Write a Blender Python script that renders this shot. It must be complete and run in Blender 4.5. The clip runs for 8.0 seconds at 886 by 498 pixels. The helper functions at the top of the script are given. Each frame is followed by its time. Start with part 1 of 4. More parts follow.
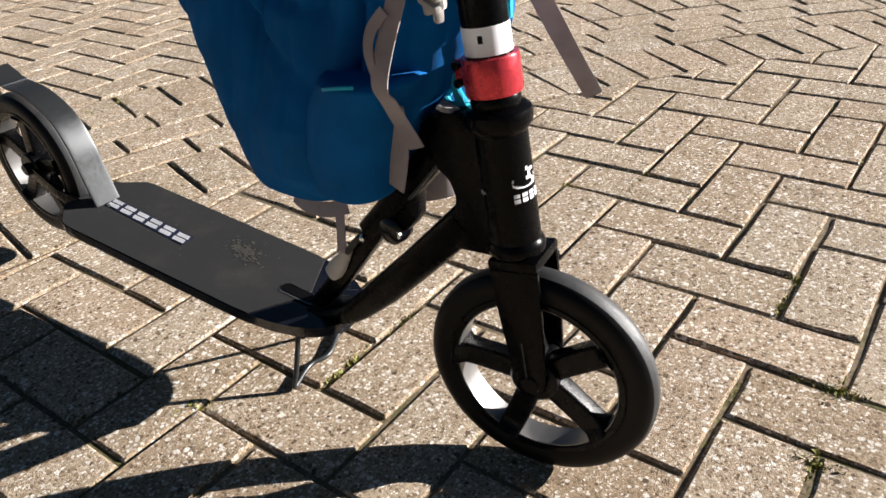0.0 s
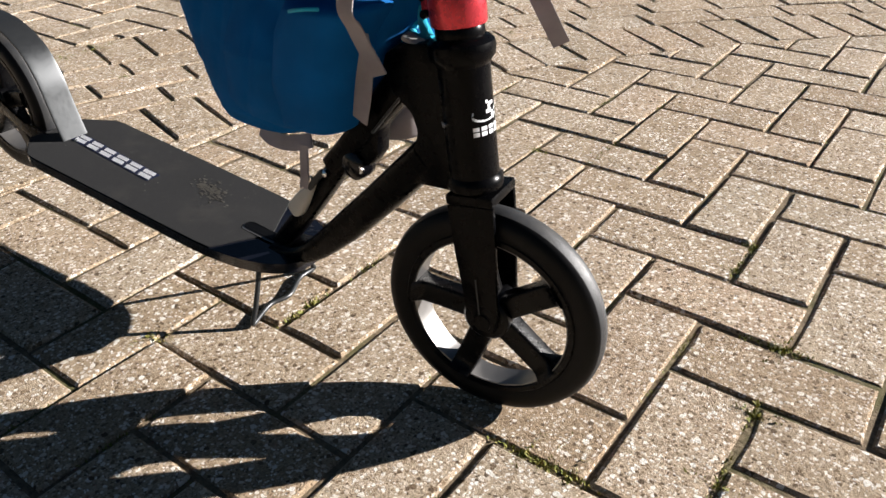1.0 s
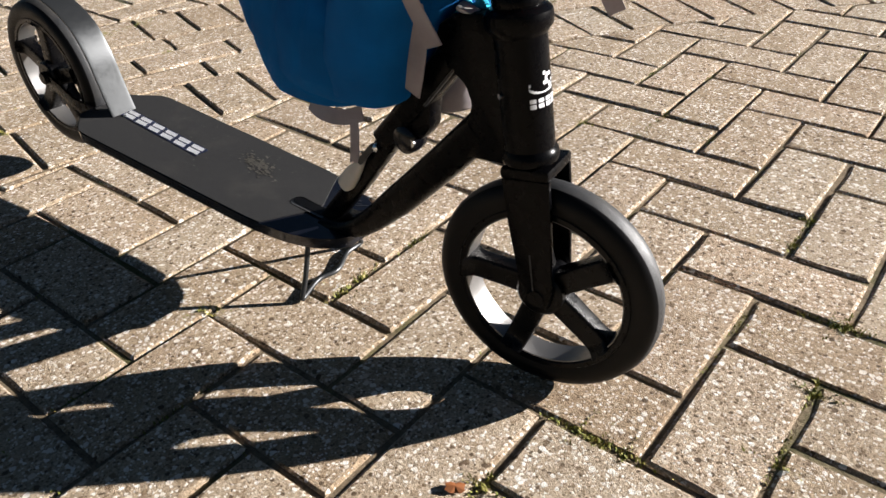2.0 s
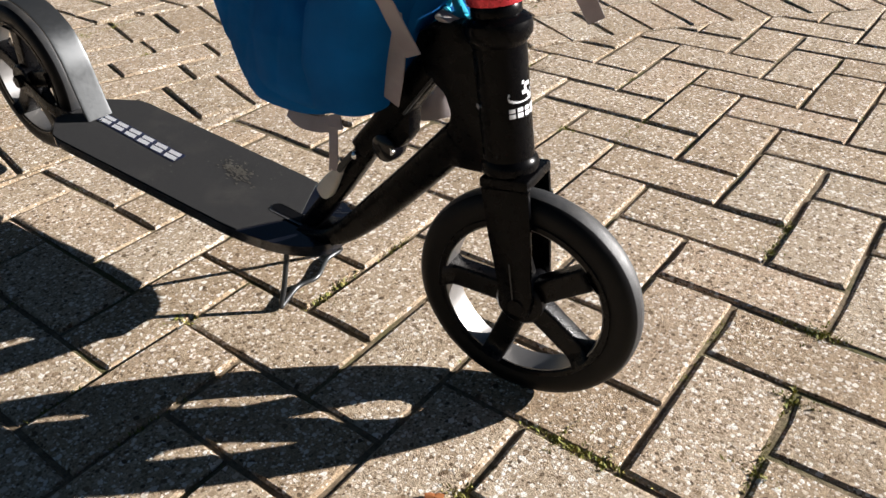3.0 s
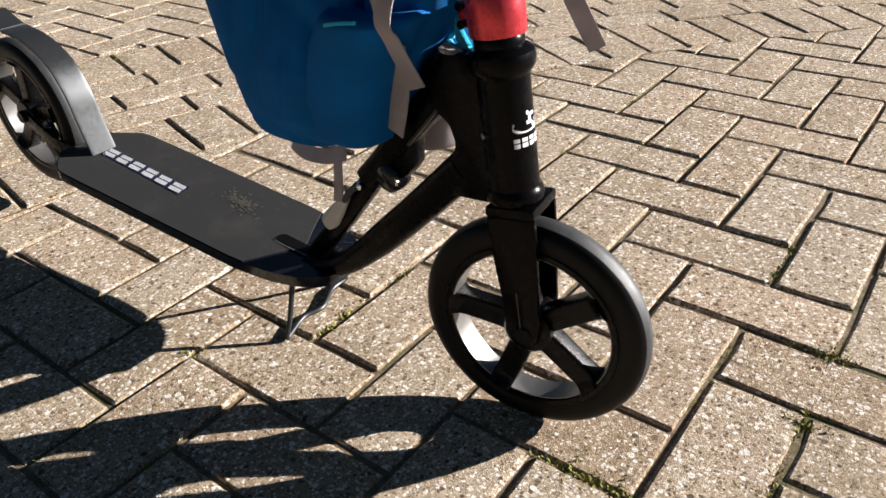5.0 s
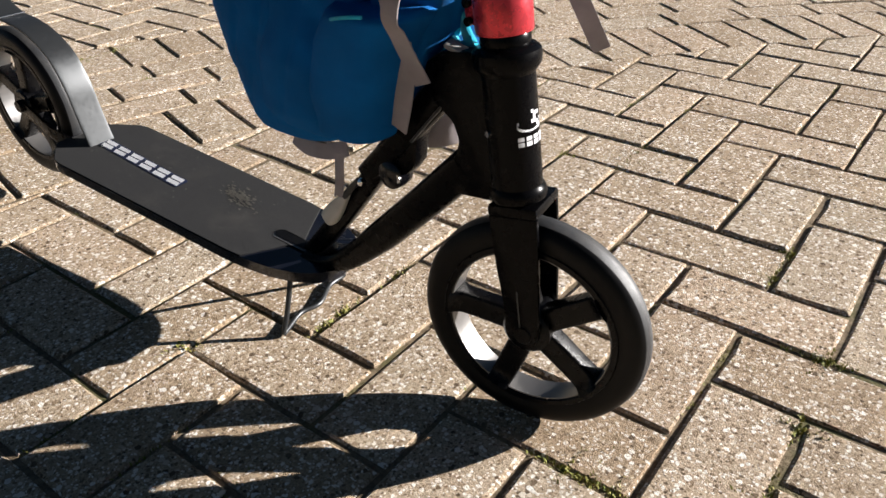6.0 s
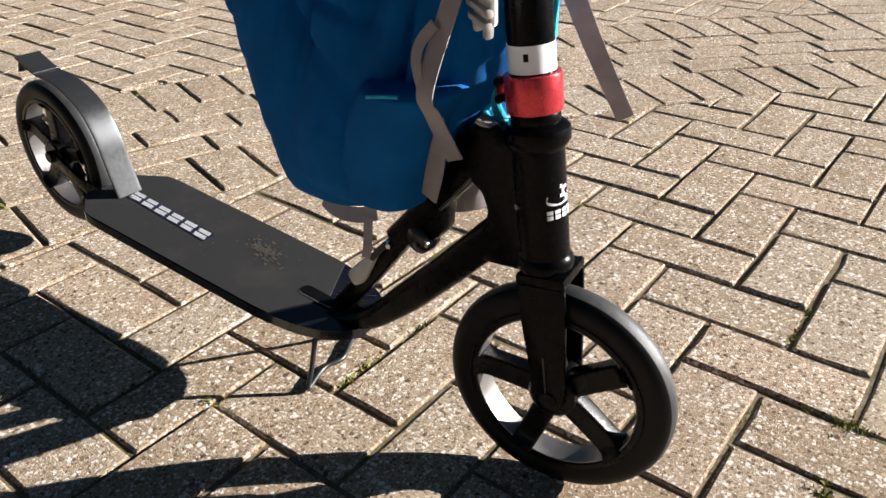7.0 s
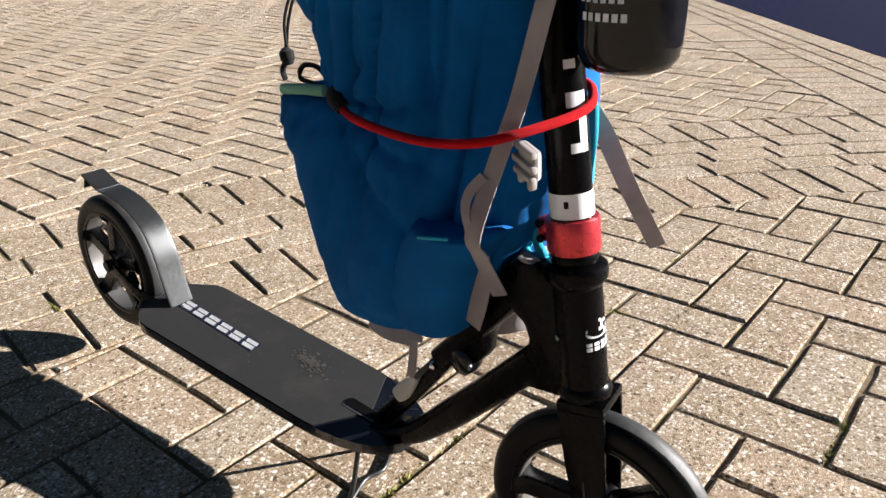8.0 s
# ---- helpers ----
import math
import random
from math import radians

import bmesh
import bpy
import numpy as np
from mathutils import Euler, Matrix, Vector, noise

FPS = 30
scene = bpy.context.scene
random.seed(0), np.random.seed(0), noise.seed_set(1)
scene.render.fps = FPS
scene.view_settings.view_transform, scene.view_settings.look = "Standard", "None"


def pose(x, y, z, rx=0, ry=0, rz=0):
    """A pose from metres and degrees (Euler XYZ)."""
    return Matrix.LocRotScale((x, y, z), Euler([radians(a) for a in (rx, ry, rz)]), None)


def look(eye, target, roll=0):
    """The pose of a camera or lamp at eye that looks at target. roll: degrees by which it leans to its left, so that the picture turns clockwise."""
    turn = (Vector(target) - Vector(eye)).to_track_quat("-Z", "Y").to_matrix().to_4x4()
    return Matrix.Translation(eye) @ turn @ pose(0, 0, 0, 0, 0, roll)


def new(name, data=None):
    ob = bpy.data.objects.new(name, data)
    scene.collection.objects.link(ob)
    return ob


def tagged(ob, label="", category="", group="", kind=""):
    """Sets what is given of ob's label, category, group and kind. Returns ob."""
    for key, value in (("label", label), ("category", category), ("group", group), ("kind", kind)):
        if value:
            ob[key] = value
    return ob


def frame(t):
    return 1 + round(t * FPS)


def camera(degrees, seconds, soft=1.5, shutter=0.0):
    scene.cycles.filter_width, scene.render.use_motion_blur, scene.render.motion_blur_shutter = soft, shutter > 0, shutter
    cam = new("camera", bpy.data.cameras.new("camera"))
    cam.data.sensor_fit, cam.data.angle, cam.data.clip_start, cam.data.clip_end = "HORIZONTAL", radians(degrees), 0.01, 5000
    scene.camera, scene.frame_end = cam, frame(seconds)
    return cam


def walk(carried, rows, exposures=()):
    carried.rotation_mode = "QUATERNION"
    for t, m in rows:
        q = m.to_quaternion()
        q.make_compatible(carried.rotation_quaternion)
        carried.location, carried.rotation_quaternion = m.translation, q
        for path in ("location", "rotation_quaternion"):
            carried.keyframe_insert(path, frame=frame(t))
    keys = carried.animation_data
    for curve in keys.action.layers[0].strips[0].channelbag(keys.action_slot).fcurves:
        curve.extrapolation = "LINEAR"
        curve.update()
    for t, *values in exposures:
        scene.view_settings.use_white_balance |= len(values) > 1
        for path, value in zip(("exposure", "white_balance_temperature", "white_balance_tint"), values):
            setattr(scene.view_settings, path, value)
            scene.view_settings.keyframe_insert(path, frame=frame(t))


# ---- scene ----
cam = camera(61.0, 8.0)
PATH = [
    (0, (0.242, -0.731, 0.589), (-0.82, 0.606, -0.452), -4.6),
    (0.3, (0.261, -0.747, 0.597), (-0.812, 0.611, -0.404), -2.8),
    (0.5, (0.267, -0.76, 0.592), (-0.803, 0.632, -0.365), -2.6),
    (0.7, (0.276, -0.737, 0.585), (-0.753, 0.634, -0.446), -1.9),
    (1, (0.275, -0.748, 0.555), (-0.729, 0.607, -0.522), -0.7),
    (1.2, (0.281, -0.735, 0.567), (-0.805, 0.517, -0.552), -4.3),
    (1.5, (0.266, -0.754, 0.553), (-0.812, 0.499, -0.574), -3.0),
    (2.8, (0.254, -0.746, 0.551), (-0.776, 0.542, -0.582), -2.3),
    (3, (0.255, -0.745, 0.555), (-0.764, 0.553, -0.575), -1.6),
    (3.5, (0.253, -0.744, 0.554), (-0.753, 0.583, -0.555), -1.2),
    (4, (0.249, -0.745, 0.557), (-0.762, 0.582, -0.546), -1.6),
    (4.5, (0.249, -0.743, 0.562), (-0.796, 0.575, -0.52), -3.1),
    (6, (0.242, -0.748, 0.558), (-0.782, 0.586, -0.524), -1.2),
    (6.5, (0.235, -0.748, 0.575), (-0.809, 0.606, -0.463), -0.7),
    (7, (0.224, -0.754, 0.594), (-0.84, 0.601, -0.421), -1.0),
    (7.3, (0.216, -0.745, 0.598), (-0.850, 0.640, -0.377), -1.1),
    (7.5, (0.213, -0.747, 0.607), (-0.887, 0.643, -0.319), -1.8),
    (7.8, (0.230, -0.758, 0.623), (-0.928, 0.610, -0.265), -1.6),
    (8, (0.221, -0.778, 0.653), (-0.953, 0.616, -0.171), -1.6),
]
EXPOSURE = 1.50
walk(cam, [(t, look(eye, target, roll)) for t, eye, target, roll in PATH], [(0.0, EXPOSURE), (6.5, EXPOSURE), (8.0, EXPOSURE + 0.14)])

# ---- light ----
SUN_TO = Vector((2.09, 2.25, 1.0)).normalized()
world = bpy.data.worlds.new("sky")
scene.world = world
world.use_nodes = True
wn = world.node_tree
sky = wn.nodes.new("ShaderNodeTexSky")
sky.sky_type = "NISHITA"
sky.sun_disc = False
sky.ozone_density = 3.0
sky.dust_density = 0.3
sky.sun_elevation = math.asin(SUN_TO.z)
sky.sun_rotation = math.atan2(SUN_TO.x, SUN_TO.y)
wn.nodes["Background"].inputs["Strength"].default_value = 0.0120
wn.links.new(sky.outputs[0], wn.nodes["Background"].inputs["Color"])
sun = new("sun", bpy.data.lights.new("sun", "SUN"))
sun.data.energy, sun.data.angle, sun.data.color = 5.0, radians(0.53), (1.0, 0.955, 0.925)
sun.matrix_world = look(SUN_TO * 20, (0, 0, 0))


# ---- materials ----
def mat(name, base, rough=0.5, metal=0.0, spec=0.5):
    m = bpy.data.materials.new(name)
    m.use_nodes = True
    b = m.node_tree.nodes["Principled BSDF"]
    b.inputs["Base Color"].default_value = (*base, 1)
    b.inputs["Roughness"].default_value = rough
    b.inputs["Metallic"].default_value = metal
    b.inputs["Specular IOR Level"].default_value = spec
    return m


class Nodes:
    """Short hand for the nodes of one material."""

    def __init__(self, m):
        self.t, self.b = m.node_tree, m.node_tree.nodes["Principled BSDF"]

    def add(self, kind, values=(), operation="", feature="", bands="", blend=""):
        n = self.t.nodes.new("ShaderNode" + kind)
        if operation:
            n.operation = operation
        if feature:
            n.feature = feature
        if bands:
            n.bands_direction = bands
        if blend:
            n.data_type, n.blend_type = "RGBA", blend
        for k, v in dict(values).items():
            n.inputs[k].default_value = v
        return n

    def link(self, a, b):
        self.t.links.new(a, b)

    def place(self, world_space=True):
        return self.add("NewGeometry").outputs["Position"] if world_space else self.add("TexCoord").outputs["Object"]

    def noise(self, vec, scale, detail=3, rough=0.55):
        n = self.add("TexNoise", {"Scale": scale, "Detail": detail, "Roughness": rough})
        self.link(vec, n.inputs["Vector"])
        return n.outputs["Fac"]

    def voronoi(self, vec, scale, feature="F1"):
        n = self.add("TexVoronoi", {"Scale": scale}, feature=feature)
        self.link(vec, n.inputs["Vector"])
        return n

    def ramp(self, fac, stops):
        n = self.add("ValToRGB")
        e = n.color_ramp.elements
        while len(e) < len(stops):
            e.new(0.5)
        for el, (p, c) in zip(e, stops):
            el.position = p
            el.color = (*c, 1) if len(c) == 3 else c
        self.link(fac, n.inputs["Fac"])
        return n.outputs["Color"]

    def mix(self, fac, a, b, mode="MIX"):
        n = self.add("Mix", blend=mode)
        self.feed(n.inputs[0], fac), self.feed(n.inputs[6], a), self.feed(n.inputs[7], b)
        return n.outputs[2]

    def feed(self, sock, v):
        if isinstance(v, bpy.types.NodeSocket):
            self.link(v, sock)
        elif isinstance(v, tuple):
            sock.default_value = (*v, 1)
        else:
            sock.default_value = v

    def math(self, op, a, b=0.0):
        n = self.add("Math", operation=op)
        self.feed(n.inputs[0], a), self.feed(n.inputs[1], b)
        return n.outputs[0]

    def bump(self, height, strength, dist):
        n = self.add("Bump", {"Strength": strength, "Distance": dist})
        self.link(height, n.inputs["Height"])
        self.link(n.outputs["Normal"], self.b.inputs["Normal"])


def g(v):
    return (v, v, v)


def paver_material():
    m = mat("paver_concrete", (0.4, 0.33, 0.24), 0.85, 0, 0.25)
    n = Nodes(m)
    p = n.place()
    info, geo = n.add("ObjectInfo").outputs["Random"], n.add("NewGeometry").outputs["Random Per Island"]
    rnd = n.math("FRACT", n.math("ADD", info, n.math("MULTIPLY", geo, 7.31)))
    rnd2 = n.math("FRACT", n.math("MULTIPLY", rnd, 17.7))
    tone = n.ramp(rnd, [(0.0, (0.40, 0.296, 0.192)), (0.35, (0.465, 0.366, 0.256)), (0.7, (0.495, 0.402, 0.294)), (1.0, (0.515, 0.385, 0.268))])
    # sand matrix with a fine grain and pitting
    fine = n.noise(p, 380, 5, 0.75)
    tone = n.mix(0.8, tone, n.ramp(fine, [(0.32, g(0.14)), (0.5, g(0.5)), (0.68, g(0.88))]), "OVERLAY")
    # embedded chippings in three sizes, of uneven outline
    warp = n.add("VectorMath", operation="ADD")
    wob = n.add("TexNoise", {"Scale": 260.0, "Detail": 2.0})
    n.link(p, wob.inputs["Vector"])
    sc = n.add("VectorMath", operation="SCALE")
    n.link(wob.outputs["Color"], sc.inputs[0])
    sc.inputs["Scale"].default_value = 0.0035
    n.link(p, warp.inputs[0]), n.link(sc.outputs[0], warp.inputs[1])
    q = warp.outputs[0]
    col, height = tone, n.math("MULTIPLY", fine, 1.5)
    for scale, share, reach, weight in ((350, 0.40, 0.47, 0.95), (205, 0.49, 0.47, 0.97), (125, 0.76, 0.43, 1.0)):
        v = n.voronoi(q, scale)
        pick = n.add("SeparateColor")
        n.link(v.outputs["Color"], pick.inputs[0])
        stone = n.ramp(pick.outputs[1], [(0.0, (0.10, 0.068, 0.042)), (0.22, (0.25, 0.175, 0.108)), (0.45, (0.45, 0.35, 0.24)), (0.64, (0.68, 0.58, 0.46)), (0.78, (0.93, 0.89, 0.82)), (1.0, (0.95, 0.92, 0.87))])
        inside = n.math("MULTIPLY", n.math("LESS_THAN", v.outputs["Distance"], reach), n.math("GREATER_THAN", pick.outputs[0], share))
        col = n.mix(n.math("MULTIPLY", inside, weight), col, stone)
        height = n.math("ADD", height, n.math("MULTIPLY", inside, 0.6))
    # broad dirt
    dirt = n.noise(p, 3.1, 5, 0.6)
    col = n.mix(n.math("MULTIPLY", n.ramp(dirt, [(0.42, g(0)), (0.7, g(1))]), 0.3), col, (0.26, 0.20, 0.135))
    blotch = n.noise(p, 22, 4, 0.65)
    col = n.mix(n.math("MULTIPLY", n.ramp(blotch, [(0.5, g(0)), (0.72, g(1))]), 0.35), col, n.mix(1.0, col, (0.62, 0.55, 0.48), "MULTIPLY"))
    col = n.mix(n.math("MULTIPLY", rnd2, 0.3), col, n.mix(1.0, col, (0.86, 0.76, 0.68), "MULTIPLY"))
    n.link(col, n.b.inputs["Base Color"])
    n.bump(height, 0.85, 0.003)
    return m


def sand_material():
    m = mat("joint_sand", (0.12, 0.09, 0.06), 0.95, 0, 0.2)
    n = Nodes(m)
    p = n.place()
    col = n.ramp(n.noise(p, 160, 5, 0.7), [(0.25, (0.08, 0.06, 0.038)), (0.55, (0.21, 0.16, 0.105)), (0.8, (0.36, 0.285, 0.19))])
    green = n.ramp(n.noise(p, 6.0, 4), [(0.52, g(0)), (0.62, g(1))])
    col = n.mix(n.math("MULTIPLY", green, 0.6), col, (0.075, 0.085, 0.02))
    n.link(col, n.b.inputs["Base Color"])
    n.bump(n.noise(p, 220, 5, 0.7), 0.8, 0.004)
    return m


def shaded_asphalt():
    m = mat("asphalt", (0.03, 0.032, 0.05), 0.9, 0, 0.04)
    n = Nodes(m)
    p = n.place()
    # navy tones put the shade over the road into its colour
    col = n.ramp(n.noise(p, 90, 5, 0.7), [(0.3, (0.006, 0.008, 0.028)), (0.7, (0.014, 0.018, 0.055))])
    col = n.mix(n.math("MULTIPLY", n.noise(p, 1.3, 3), 0.4), col, (0.009, 0.012, 0.04))
    n.link(col, n.b.inputs["Base Color"])
    n.bump(n.noise(p, 130, 4, 0.7), 0.7, 0.005)
    return m


def worn(name, base, rough, metal=0.0, spec=0.5, dust=0.15, scale=9.0, grain=0.0003, coat=0.0, light=0.25):
    """Paint, rubber or plastic with dust, uneven gloss and a fine grain."""
    m = mat(name, base, rough, metal, spec)
    n = Nodes(m)
    p = n.place(False)
    a = n.noise(p, scale, 5, 0.65)
    dusty = tuple(c + (d - c) * light for c, d in zip(base, (0.32, 0.28, 0.22)))
    n.link(n.mix(n.math("MULTIPLY", n.ramp(a, [(0.48, g(0)), (0.75, g(1))]), dust), base, dusty), n.b.inputs["Base Color"])
    b = n.noise(p, scale * 7, 4, 0.6)
    r = n.add("MapRange", {"From Min": 0.3, "From Max": 0.7, "To Min": max(0.03, rough - 0.05), "To Max": min(1, rough + 0.07)})
    n.link(b, r.inputs["Value"])
    n.link(r.outputs["Result"], n.b.inputs["Roughness"])
    n.b.inputs["Coat Weight"].default_value = coat
    n.b.inputs["Coat Roughness"].default_value = 0.12
    if grain:
        n.bump(n.noise(p, 900, 3, 0.6), 0.5, grain)
    return m


def tape_material():
    m = mat("grip_tape", (0.035, 0.034, 0.032), 0.8, 0, 0.4)
    n = Nodes(m)
    p = n.place(False)
    grit = n.noise(p, 1100, 3, 0.7)
    col = n.ramp(grit, [(0.3, (0.004, 0.004, 0.0043)), (0.72, (0.024, 0.0235, 0.0235))])
    scuff = n.ramp(n.noise(p, 14, 6, 0.7), [(0.55, g(0)), (0.8, g(1))])
    col = n.mix(n.math("MULTIPLY", scuff, 0.25), col, (0.10, 0.09, 0.075))
    n.link(col, n.b.inputs["Base Color"])
    n.bump(grit, 0.7, 0.0008)
    return m


def fabric_material(name, base, weave=900, sheen=0.2, through=0.0):
    m = mat(name, base, 0.75, 0, 0.12)
    n = Nodes(m)
    p = n.place(False)
    a = n.noise(p, 16, 4, 0.6)
    dark, pale = tuple(c * 0.78 for c in base), tuple(min(1, c * 1.15) for c in base)
    n.link(n.ramp(a, [(0.3, dark), (0.7, pale)]), n.b.inputs["Base Color"])
    n.b.inputs["Sheen Weight"].default_value = sheen
    w1 = n.add("TexWave", {"Scale": weave / 1.5, "Distortion": 0.3}, bands="Z")
    w2 = n.add("TexWave", {"Scale": weave / 1.5, "Distortion": 0.3}, bands="X")
    n.link(p, w1.inputs["Vector"]), n.link(p, w2.inputs["Vector"])
    n.bump(n.math("ADD", n.math("ADD", w1.outputs["Fac"], w2.outputs["Fac"]), n.math("MULTIPLY", n.noise(p, 60, 3), 3.0)), 0.5, 0.0006)
    return m


def leaf_material(name, c1, c2):
    m = mat(name, c1, 0.7, 0, 0.3)
    n = Nodes(m)
    n.link(n.mix(n.add("NewGeometry").outputs["Random Per Island"], c1, c2), n.b.inputs["Base Color"])
    return m


PAVER, SAND, ASPHALT = paver_material(), sand_material(), shaded_asphalt()
PAINT = worn("black_satin_paint", (0.0014, 0.0014, 0.0018), 0.27, 0, 0.08, 0.01, 12, 0.0, 0.03)
NOSE = worn("black_gloss_paint", (0.005, 0.006, 0.010), 0.16, 0, 0.5, 0.12, 16, 0.0, 0.4)
SATIN = worn("anodised_dark_metal", (0.055, 0.058, 0.060), 0.38, 0.7, 0.5, 0.03, 26, 0.0001)
RUBBER = worn("black_rubber", (0.0022, 0.0022, 0.0026), 0.44, 0, 0.16, 0.02, 18, 0.0004)
TREAD = worn("worn_tread_rubber", (0.022, 0.023, 0.025), 0.5, 0, 0.5, 0.35, 25, 0.0006)
RIM = worn("black_moulded_rim", (0.0013, 0.0013, 0.0017), 0.28, 0, 0.16, 0.02, 14)
BARE = worn("bright_rim_bed", (0.20, 0.195, 0.19), 0.34, 0.7, 0.5, 0.5, 22)
CHROME = mat("chrome", (0.75, 0.75, 0.76), 0.15, 1.0)
RED = worn("red_anodised_clamp", (0.60, 0.045, 0.06), 0.27, 0.6, 0.5, 0.1, 20, 0.0)
WHITE = worn("white_print", (0.75, 0.76, 0.78), 0.45, 0, 0.5, 0.1, 30, 0.0)
NAVY = worn("navy_print", (0.012, 0.022, 0.075), 0.5, 0, 0.4, 0.1, 30, 0.0)
PUTTY = worn("scuffed_pale_plastic", (0.58, 0.55, 0.49), 0.55, 0, 0.4, 0.6, 60)
TAPE = tape_material()
SCUFF = worn("dried_mud", (0.12, 0.112, 0.098), 0.9, 0, 0.2, 0.5, 80)
BLUE = fabric_material("blue_ripstop", (0.0004, 0.120, 0.385), 900, 0.0)
# sunlight is put into this turquoise; the strips it covers lie in shade
CYAN = fabric_material("sunlit_turquoise_fabric", (0.010, 0.47, 0.68))
MINT = fabric_material("mint_lining", (0.22, 0.52, 0.36))
WEB = fabric_material("grey_webbing", (0.42, 0.375, 0.38), 2200, 0.0)
BUCKLE = worn("grey_buckle_plastic", (0.42, 0.40, 0.38), 0.4, 0, 0.5, 0.15, 30, 0.0)
CORD = fabric_material("black_cord", (0.012, 0.012, 0.013), 2500, 0.1)
BUNGEE = fabric_material("red_bungee_sheath", (0.62, 0.006, 0.012), 2600, 0.0)
BLACKCUP = worn("black_gloss_plastic", (0.003, 0.003, 0.004), 0.14, 0, 0.35, 0.02, 14, 0.0)
MOSS = leaf_material("moss", (0.13, 0.15, 0.025), (0.32, 0.28, 0.075))
DRYLEAF = leaf_material("dry_leaf", (0.34, 0.11, 0.035), (0.25, 0.09, 0.03))


# ---- mesh helpers ----
def mesh_of(name, verts, faces, smooth=False):
    me = bpy.data.meshes.new(name)
    me.from_pydata([tuple(v) for v in verts], [], faces)
    me.update()
    if smooth:
        me.shade_smooth()
    return me


def part(name, data, material, parent=None, label="", m=None):
    """Links a bmesh or mesh as one object under a thing or under a part."""
    if isinstance(data, bmesh.types.BMesh):
        me = bpy.data.meshes.new(name)
        bmesh.ops.recalc_face_normals(data, faces=data.faces)
        data.to_mesh(me)
        data.free()
    else:
        me = data
    if not me.materials:
        me.materials.append(material)
    ob = new(name, me)
    if parent:
        ob.parent = parent
    if m is not None:
        ob.matrix_basis = m
    return tagged(ob, label)


def smooth(bm, angle=40):
    for f in bm.faces:
        f.smooth = True
    for e in bm.edges:
        if len(e.link_faces) == 2 and e.calc_face_angle(0) > radians(angle):
            e.smooth = False
    return bm


def bevelled(bm, width, segments=2, angle=30):
    edges = [e for e in bm.edges if len(e.link_faces) == 2 and e.calc_face_angle(0) > radians(angle)]
    bmesh.ops.bevel(bm, geom=edges, offset=width, segments=segments, affect="EDGES", profile=0.6)
    return smooth(bm)


def box(sx, sy, sz, m=None, bevel=0.0):
    bm = bmesh.new()
    bmesh.ops.create_cube(bm, size=1)
    bmesh.ops.scale(bm, vec=(sx, sy, sz), verts=bm.verts)
    if bevel:
        bevelled(bm, bevel)
    if m is not None:
        bmesh.ops.transform(bm, matrix=m, verts=bm.verts)
    return bm


def lathe(profile, segs=48, m=None, closed=False):
    """Turns (r, z) pairs about z. closed: the profile is a loop, as of a ring."""
    bm = bmesh.new()
    rings = [[bm.verts.new((r * math.cos(2 * math.pi * i / segs), r * math.sin(2 * math.pi * i / segs), z)) for i in range(segs)] for r, z in profile]
    k = len(rings)
    for a in range(k if closed else k - 1):
        for i in range(segs):
            j = (i + 1) % segs
            bm.faces.new((rings[a][i], rings[a][j], rings[(a + 1) % k][j], rings[(a + 1) % k][i]))
    if not closed:
        bm.faces.new(rings[0]), bm.faces.new(rings[-1])
    bmesh.ops.recalc_face_normals(bm, faces=bm.faces)
    smooth(bm, 35)
    if m is not None:
        bmesh.ops.transform(bm, matrix=m, verts=bm.verts)
    return bm


def spline(points, steps=8):
    """A smooth line through the points (Catmull-Rom)."""
    p = [Vector(q) for q in points]
    p = [2 * p[0] - p[1]] + p + [2 * p[-1] - p[-2]]
    out = []
    for i in range(1, len(p) - 2):
        for s in range(steps):
            t = s / steps
            out.append(0.5 * ((2 * p[i]) + (p[i + 1] - p[i - 1]) * t + (2 * p[i - 1] - 5 * p[i] + 4 * p[i + 1] - p[i + 2]) * t * t + (3 * p[i] - p[i - 1] - 3 * p[i + 1] + p[i + 2]) * t ** 3))
    return out + [p[-2]]


def sweep(line, sections, up=(0, 0, 1)):
    """Sweeps a cross-section along a line. sections: a list of (a, b) pairs, or a function of 0..1 that gives one."""
    bm = bmesh.new()
    rings, n = [], len(line)
    for i, q in enumerate(line):
        d = (line[min(i + 1, n - 1)] - line[max(i - 1, 0)]).normalized()
        side = d.cross(Vector(up)).normalized()
        top = side.cross(d)
        sec = sections(i / (n - 1)) if callable(sections) else sections
        rings.append([bm.verts.new(q + side * a + top * b) for a, b in sec])
    k = len(rings[0])
    for r, s in zip(rings, rings[1:]):
        for i in range(k):
            bm.faces.new((r[i], r[(i + 1) % k], s[(i + 1) % k], s[i]))
    bm.faces.new(rings[0]), bm.faces.new(rings[-1])
    bmesh.ops.recalc_face_normals(bm, faces=bm.faces)
    return smooth(bm, 45)


def rounded(w, h, power=4, k=16):
    """A rounded-rectangle section, w by h."""
    out = []
    for i in range(k):
        a = 2 * math.pi * (i + 0.5) / k
        c, s = math.cos(a), math.sin(a)
        out.append((w / 2 * math.copysign(abs(c) ** (2 / power), c), h / 2 * math.copysign(abs(s) ** (2 / power), s)))
    return out


def ring_section(r, k=10):
    return [(r * math.cos(2 * math.pi * i / k), r * math.sin(2 * math.pi * i / k)) for i in range(k)]


